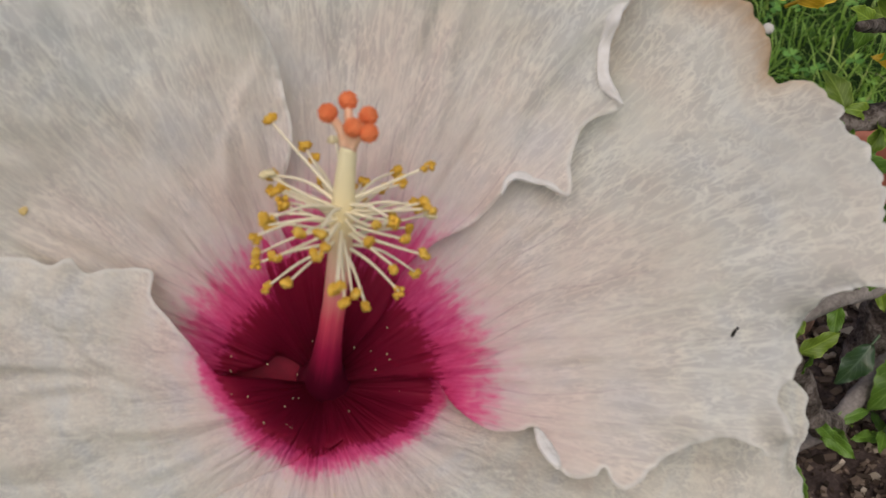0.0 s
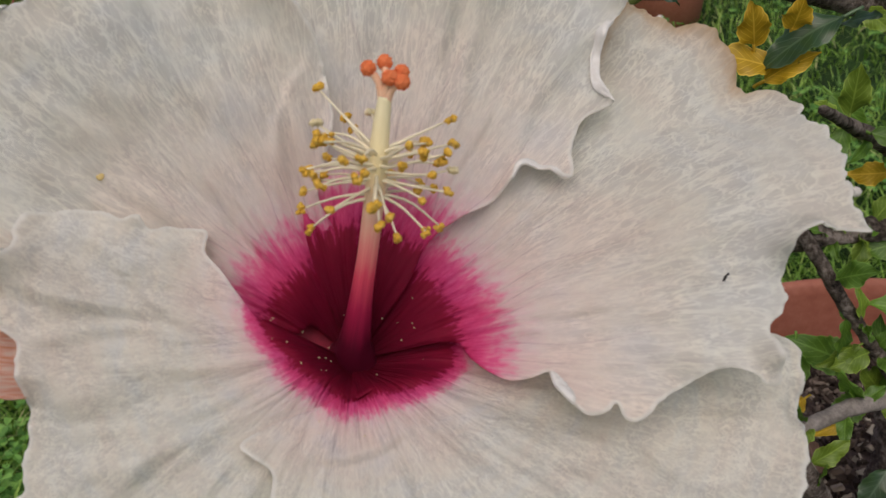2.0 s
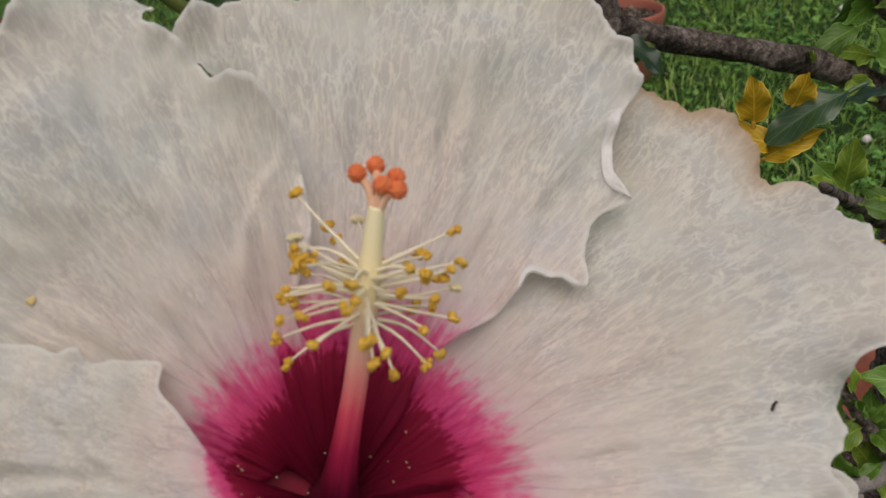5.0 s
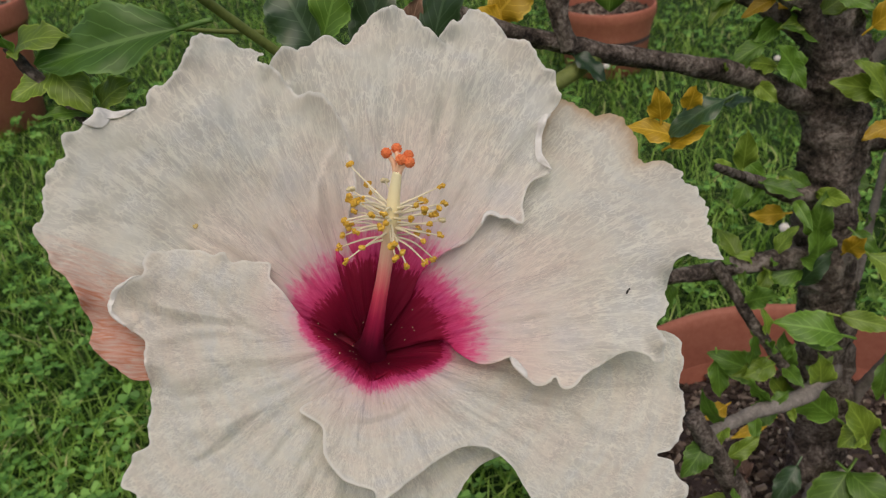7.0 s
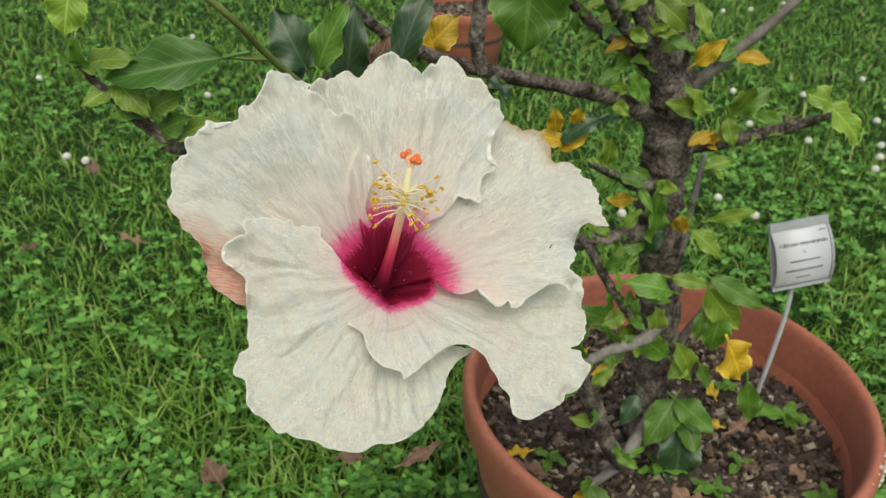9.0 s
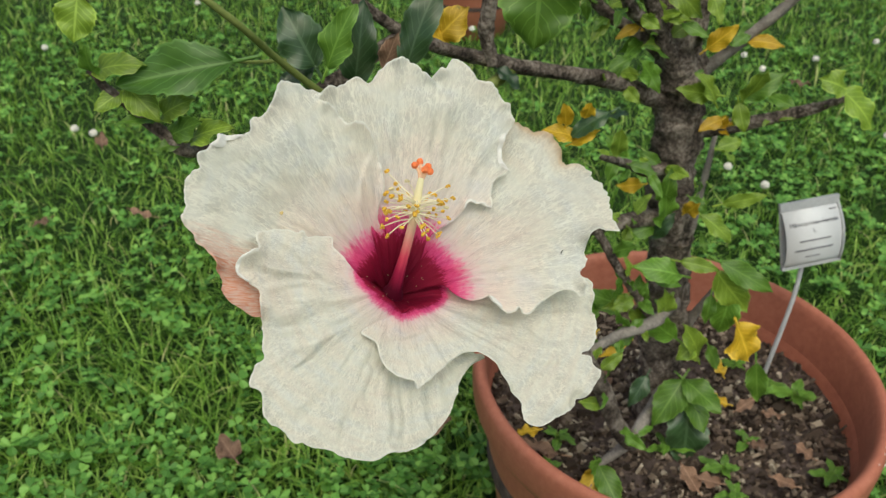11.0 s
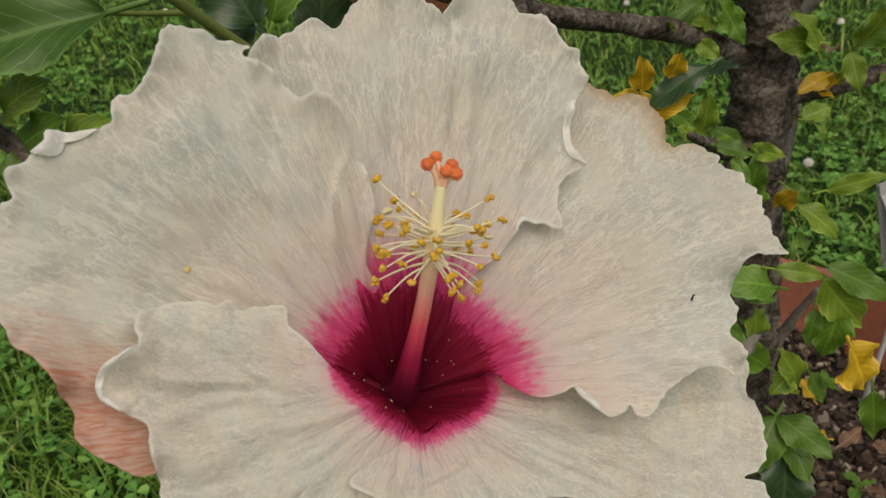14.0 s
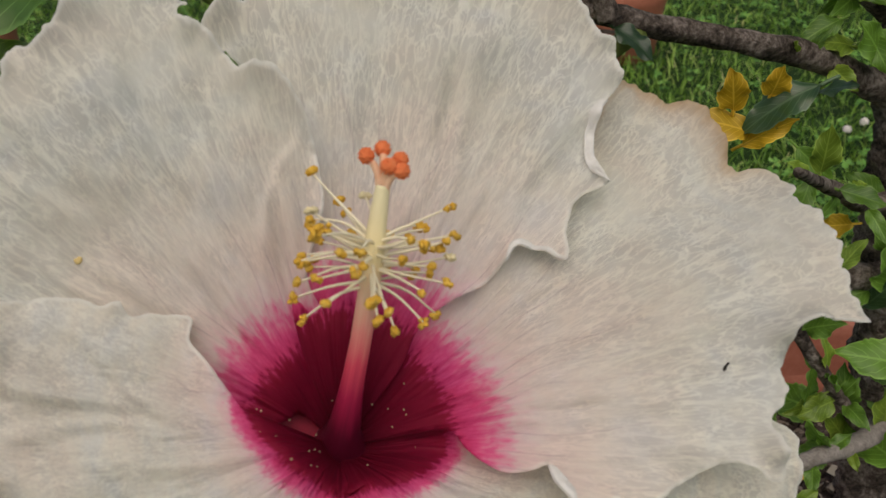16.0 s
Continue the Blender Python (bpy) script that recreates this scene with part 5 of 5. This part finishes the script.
        (G, (0.20, 0.235, 0.225), (0.172, 0.20, 0.205), 0.55, (0, -0.5, 0.85)), (G, (0.20, 0.235, 0.225), (0.225, 0.20, 0.222), 0.55, (0, -0.5, 0.85)), (G, (0.205, 0.235, 0.215), (0.218, 0.20, 0.195), 0.5, (0, -0.5, 0.85)),
        (DK, (0.205, 0.225, 0.205), (0.205, 0.19, 0.155), 0.62, (0, -0.95, 0.3)), (DK, (0.165, 0.222, 0.24), (0.15, 0.2, 0.225), 0.5, (0, -0.7, 0.7)), (G, (0.128, 0.185, 0.175), (0.118, 0.165, 0.195), 0.5, (0.3, -0.8, 0.5)),
        (G, (0.128, 0.185, 0.175), (0.142, 0.150, 0.165), 0.55, (0, -0.6, 0.8)), (YL, (0.127, 0.185, 0.172), (0.112, 0.150, 0.166), 0.5, (0.2, -0.5, 0.85)), (G, (0.100, 0.165, 0.309), (0.088, 0.145, 0.30), 0.6, (0, -0.8, 0.5)),
    ]
    labels = {G: "", M_LEAF_DEEP: "", LM: "lime-green young leaf", DK: "dark leathery leaf", YL: "yellowed leaf", M_LEAF_BROWN: "withered brown leaf"}
    for k, (mat, at, to, wd, face) in enumerate(data):
        at, to = Vector(at), Vector(to)
        leaf(ob, mat, at, at + (to - at) * 0.97, wd, face, k * 1.7, 0.75 if k == 0 else 0.12 + 0.07 * (k % 4), 0.2 + 0.2 * (k % 4), labels[mat])
    # small young leaves along the limbs
    rng = random.Random(31)
    for name, mat, pts, rad in limbs[1:14]:
        line = spline(pts, 40)
        for k in range(12):
            at = line[rng.randrange(6, 39)]
            if at.y < 0.19 and at.x < 0.1:
                continue
            size = rng.uniform(0.010, 0.024)
            d = Vector((rng.uniform(-1, 1), rng.uniform(-1, 0.5), rng.uniform(-0.4, 1))).normalized() * size
            which = M_LEAF if rng.random() < 0.55 else M_LEAF_LIME if rng.random() < 0.85 else M_LEAF_YELLOW
            leaf(ob, which, at + d * 0.22, at + d * 1.22, rng.uniform(0.38, 0.6), (rng.uniform(-0.9, 0.9), -0.5, 0.6), rng.uniform(0, 9), 0.45, rng.uniform(0.1, 1.2), labels[which])
    return ob


bush()


# ---- plant label ----
def plant_label():
    ob = empty("plant_label", pose(0, 0, 0))
    tagged(ob, "grey metal plant label with a curved white card", "label")
    bm = bmesh.new()
    tube(bm, [(0.2968, 0.2960, 0.1400), (0.3008, 0.3000, 0.1844), (0.3082, 0.3095, 0.2137), (0.3170, 0.3225, 0.2487), (0.3215, 0.3345, 0.2774)], [0.0021] * 5, 10, 22)
    part("stake", bm, M_METAL, ob, "bent grey stake")
    card = empty("card_holder")
    card.parent = ob
    x = Vector((0.0546, 0.0120, 0.0051)).normalized()
    up = Vector((0.0033, 0.0210, 0.0573))
    y = (up - x * up.dot(x)).normalized()
    m = Matrix((x, y, x.cross(y))).transposed().to_4x4()
    m.translation = (0.2990, 0.3230, 0.2740)
    card.matrix_basis = m
    W, H = 0.0561, 0.0611

    def bow(v):
        return 0.0085 * math.sin(math.pi * min(1, max(0, v / (H * 0.9)))) ** 0.8

    def sheet(x0, x1, y0, y1, lift, thick, flat=False, n=16):
        b = bmesh.new()
        top, low = [], []
        for j in range(n + 1):
            v = y0 + (y1 - y0) * j / n
            z = (0 if flat else bow(v)) + lift
            top.append([b.verts.new((q, v, z)) for q in (x0, x1)])
            low.append([b.verts.new((q, v, z - thick)) for q in (x0, x1)])
        for j in range(n):
            b.faces.new((top[j][0], top[j][1], top[j + 1][1], top[j + 1][0]))
            b.faces.new((low[j][1], low[j][0], low[j + 1][0], low[j + 1][1]))
            b.faces.new((top[j][0], top[j + 1][0], low[j + 1][0], low[j][0]))
            b.faces.new((top[j + 1][1], top[j][1], low[j][1], low[j + 1][1]))
        b.faces.new((top[0][1], top[0][0], low[0][0], low[0][1]))
        b.faces.new((top[n][0], top[n][1], low[n][1], low[n][0]))
        return b
    part("back_plate", sheet(0, W, 0, H, 0, 0.0012, True, 2), M_METAL, card, "grey metal plate", False)
    part("card", sheet(0.001, W - 0.0025, 0.003, H * 0.9, 0.0004, 0.0006), M_PAPER, card, "curved white paper card")
    part("clear_cover", sheet(W - 0.0024, W, 0.003, H * 0.9, 0.0012, 0.0012), M_METAL, card)
    part("top_lip", sheet(0, W, H * 0.88, H, 0.0022, 0.002, True, 2), M_METAL, card, "grey folded lip", False)
    part("bottom_lip", sheet(0, W, 0, H * 0.09, 0.0022, 0.002, True, 2), M_METAL, card, "grey folded lip", False)

    def words(text, size, cx, v):
        cu = bpy.data.curves.new("words", "FONT")
        cu.body, cu.size, cu.align_x, cu.extrude = text, size, "CENTER", 0.00008
        t = new("lettering", cu)
        dg = bpy.context.evaluated_depsgraph_get()
        me = bpy.data.meshes.new_from_object(t.evaluated_get(dg))
        bpy.data.objects.remove(t)
        me.materials.clear()
        me.materials.append(M_INK)
        o = new("lettering", me)
        o.parent = card
        slope = (bow(v + size) - bow(v)) / size
        o.matrix_basis = Matrix.Translation((cx, v, bow(v) + 0.0008)) @ Euler((math.atan(slope), 0, 0)).to_matrix().to_4x4()
        o["label"] = "printed grey lettering"
    words("Hibiscus rosa-sinensis", 0.0052, W * 0.50, H * 0.655)
    words("L.", 0.0040, W * 0.50, H * 0.545)
    for x0, x1, v, s in ((0.24, 0.76, 0.42, 0.0014), (0.16, 0.80, 0.28, 0.0017), (0.36, 0.60, 0.17, 0.0011), (0.80, 0.92, 0.81, 0.0010)):
        part("printed_bar", sheet(W * x0, W * x1, H * v, H * v + s, 0.0009, 0.0003, False, 3), M_INK_PALE, card, "unreadable printed line")
    return ob


plant_label()


# ---- small things ----
def fallen(material, at, turn, length, width, label, kind_name="fallen_leaf", group="fallen leaves", seed=0.0):
    ob = part(kind_name, leaf_mesh(length, length * width, seed, 0.35, -0.25, 0, 0.13), material)
    ob.matrix_basis = pose(at[0], at[1], at[2], 6, 8 * math.sin(seed), turn)
    return tagged(ob, label, "leaf", group)


LAWN_LEAVES = [(-0.209, 0.301, 0.045, 40, 0.032, 0.8), (-0.424, 0.755, 0.05, 80, 0.04, 0.4), (-0.576, 0.755, 0.045, 160, 0.035, 0.4), (-0.573, 0.971, 0.05, 20, 0.04, 0.5), (-0.029, 0.332, 0.045, 300, 0.045, 0.35), (-0.07, 0.34, 0.045, 100, 0.03, 0.5), (0.70, 1.3, 0.05, 200, 0.05, 0.5)]
for k, (x, y, z, turn, ln, wd) in enumerate(LAWN_LEAVES):
    fallen(M_LEAF_BROWN, (x, y, z), turn, ln, wd, "withered brown leaf lying on the grass", seed=k * 2.1)
SOIL_LEAVES = [(0.10, 0.20, 80, 0.05, 0.4), (0.262, 0.255, 300, 0.03, 0.5), (0.205, 0.165, 20, 0.035, 0.6), (0.225, 0.172, 80, 0.03, 0.6), (0.262, 0.215, 250, 0.02, 0.7), (0.30, 0.25, 100, 0.028, 0.6), (0.31, 0.20, 45, 0.025, 0.7), (0.285, 0.17, 70, 0.03, 0.5), (0.08, 0.215, 200, 0.03, 0.5), (0.118, 0.165, 150, 0.03, 0.6), (0.15, 0.28, 10, 0.035, 0.6)]
for k, (x, y, turn, ln, wd) in enumerate(SOIL_LEAVES):
    fallen(M_LEAF_BROWN, (x, y, SOIL_Z + 0.012), turn, ln * 0.72, wd, "dry brown leaf lying on the potting soil", seed=k * 1.3 + 1)
for k, (x, y, turn) in enumerate(((0.256, 0.262, 70), (0.083, 0.228, 110), (0.262, 0.30, 10))):
    fallen(M_LEAF_YELLOW, (x, y, SOIL_Z + 0.012), turn, 0.02, 0.6, "small yellow leaf lying on the potting soil", seed=k * 1.9 + 4)


def seedling(at, size, leaves, turn, label):
    ob = empty("weed_seedling", pose(at[0], at[1], at[2], 0, 0, turn))
    tagged(ob, label, "weed", "weeds in the pot")
    bm = bmesh.new()
    tube(bm, [(0, 0, -0.01), (0.001, 0, size * 0.3), (0, 0.001, size * 0.6)], [0.0008, 0.0007, 0.0005], 6, 8)
    part("stem", bm, M_TWIG_GREEN, ob)
    for k in range(leaves):
        a = 2.4 * k
        z = size * (0.25 + 0.4 * k / leaves)
        d = Vector((math.cos(a), math.sin(a), 0.35)) * size * (0.75 + 0.25 * math.sin(k * 2.0))
        leaf(ob, M_LEAF, (0, 0, z), Vector((0, 0, z)) + d, 0.42, (0, 0, 1), k, 0.2, 0.4, "", "leaf", 0)


for at, size, n, turn in (((0.318, 0.273, SOIL_Z), 0.032, 6, 0), ((0.322, 0.185, SOIL_Z), 0.022, 5, 40), ((0.262, 0.222, SOIL_Z), 0.02, 4, 90), ((0.232, 0.19, SOIL_Z), 0.022, 6, 10), ((0.190, 0.215, SOIL_Z), 0.025, 5, 200),
                         ((0.085, 0.19, SOIL_Z), 0.022, 6, 20), ((0.10, 0.225, SOIL_Z), 0.02, 5, 120), ((0.235, 0.165, SOIL_Z), 0.02, 5, 60), ((0.28, 0.32, SOIL_Z), 0.02, 5, 30)):
    seedling(at, size, n, turn, "small green weed seedling in the potting soil")


def speck():
    # two lumps stand for a small dark insect, without legs
    bm = bmesh.new()
    lump(bm, (0, 0, 0), 0.0006, 1, 0.25, 2, (0.7, 2.0, 0.7))
    lump(bm, (0.0002, 0.0013, 0), 0.0004, 2, 0.3, 2)
    ob = part("insect_speck", bm, M_SPECK)
    z = min(RIGHT_PETAL.data.vertices, key=lambda v: (v.co.x - 0.0655) ** 2 + (v.co.y - 0.0185) ** 2).co.z
    ob.matrix_basis = FLOWER @ pose(0.0655, 0.0185, z + 0.0004, 0, 0, -25) @ Matrix.Scale(0.7, 4)
    return tagged(ob, "tiny dark insect, only its body, sitting on a white petal", "debris")


speck()

clover_flowers()
clover()
grass()
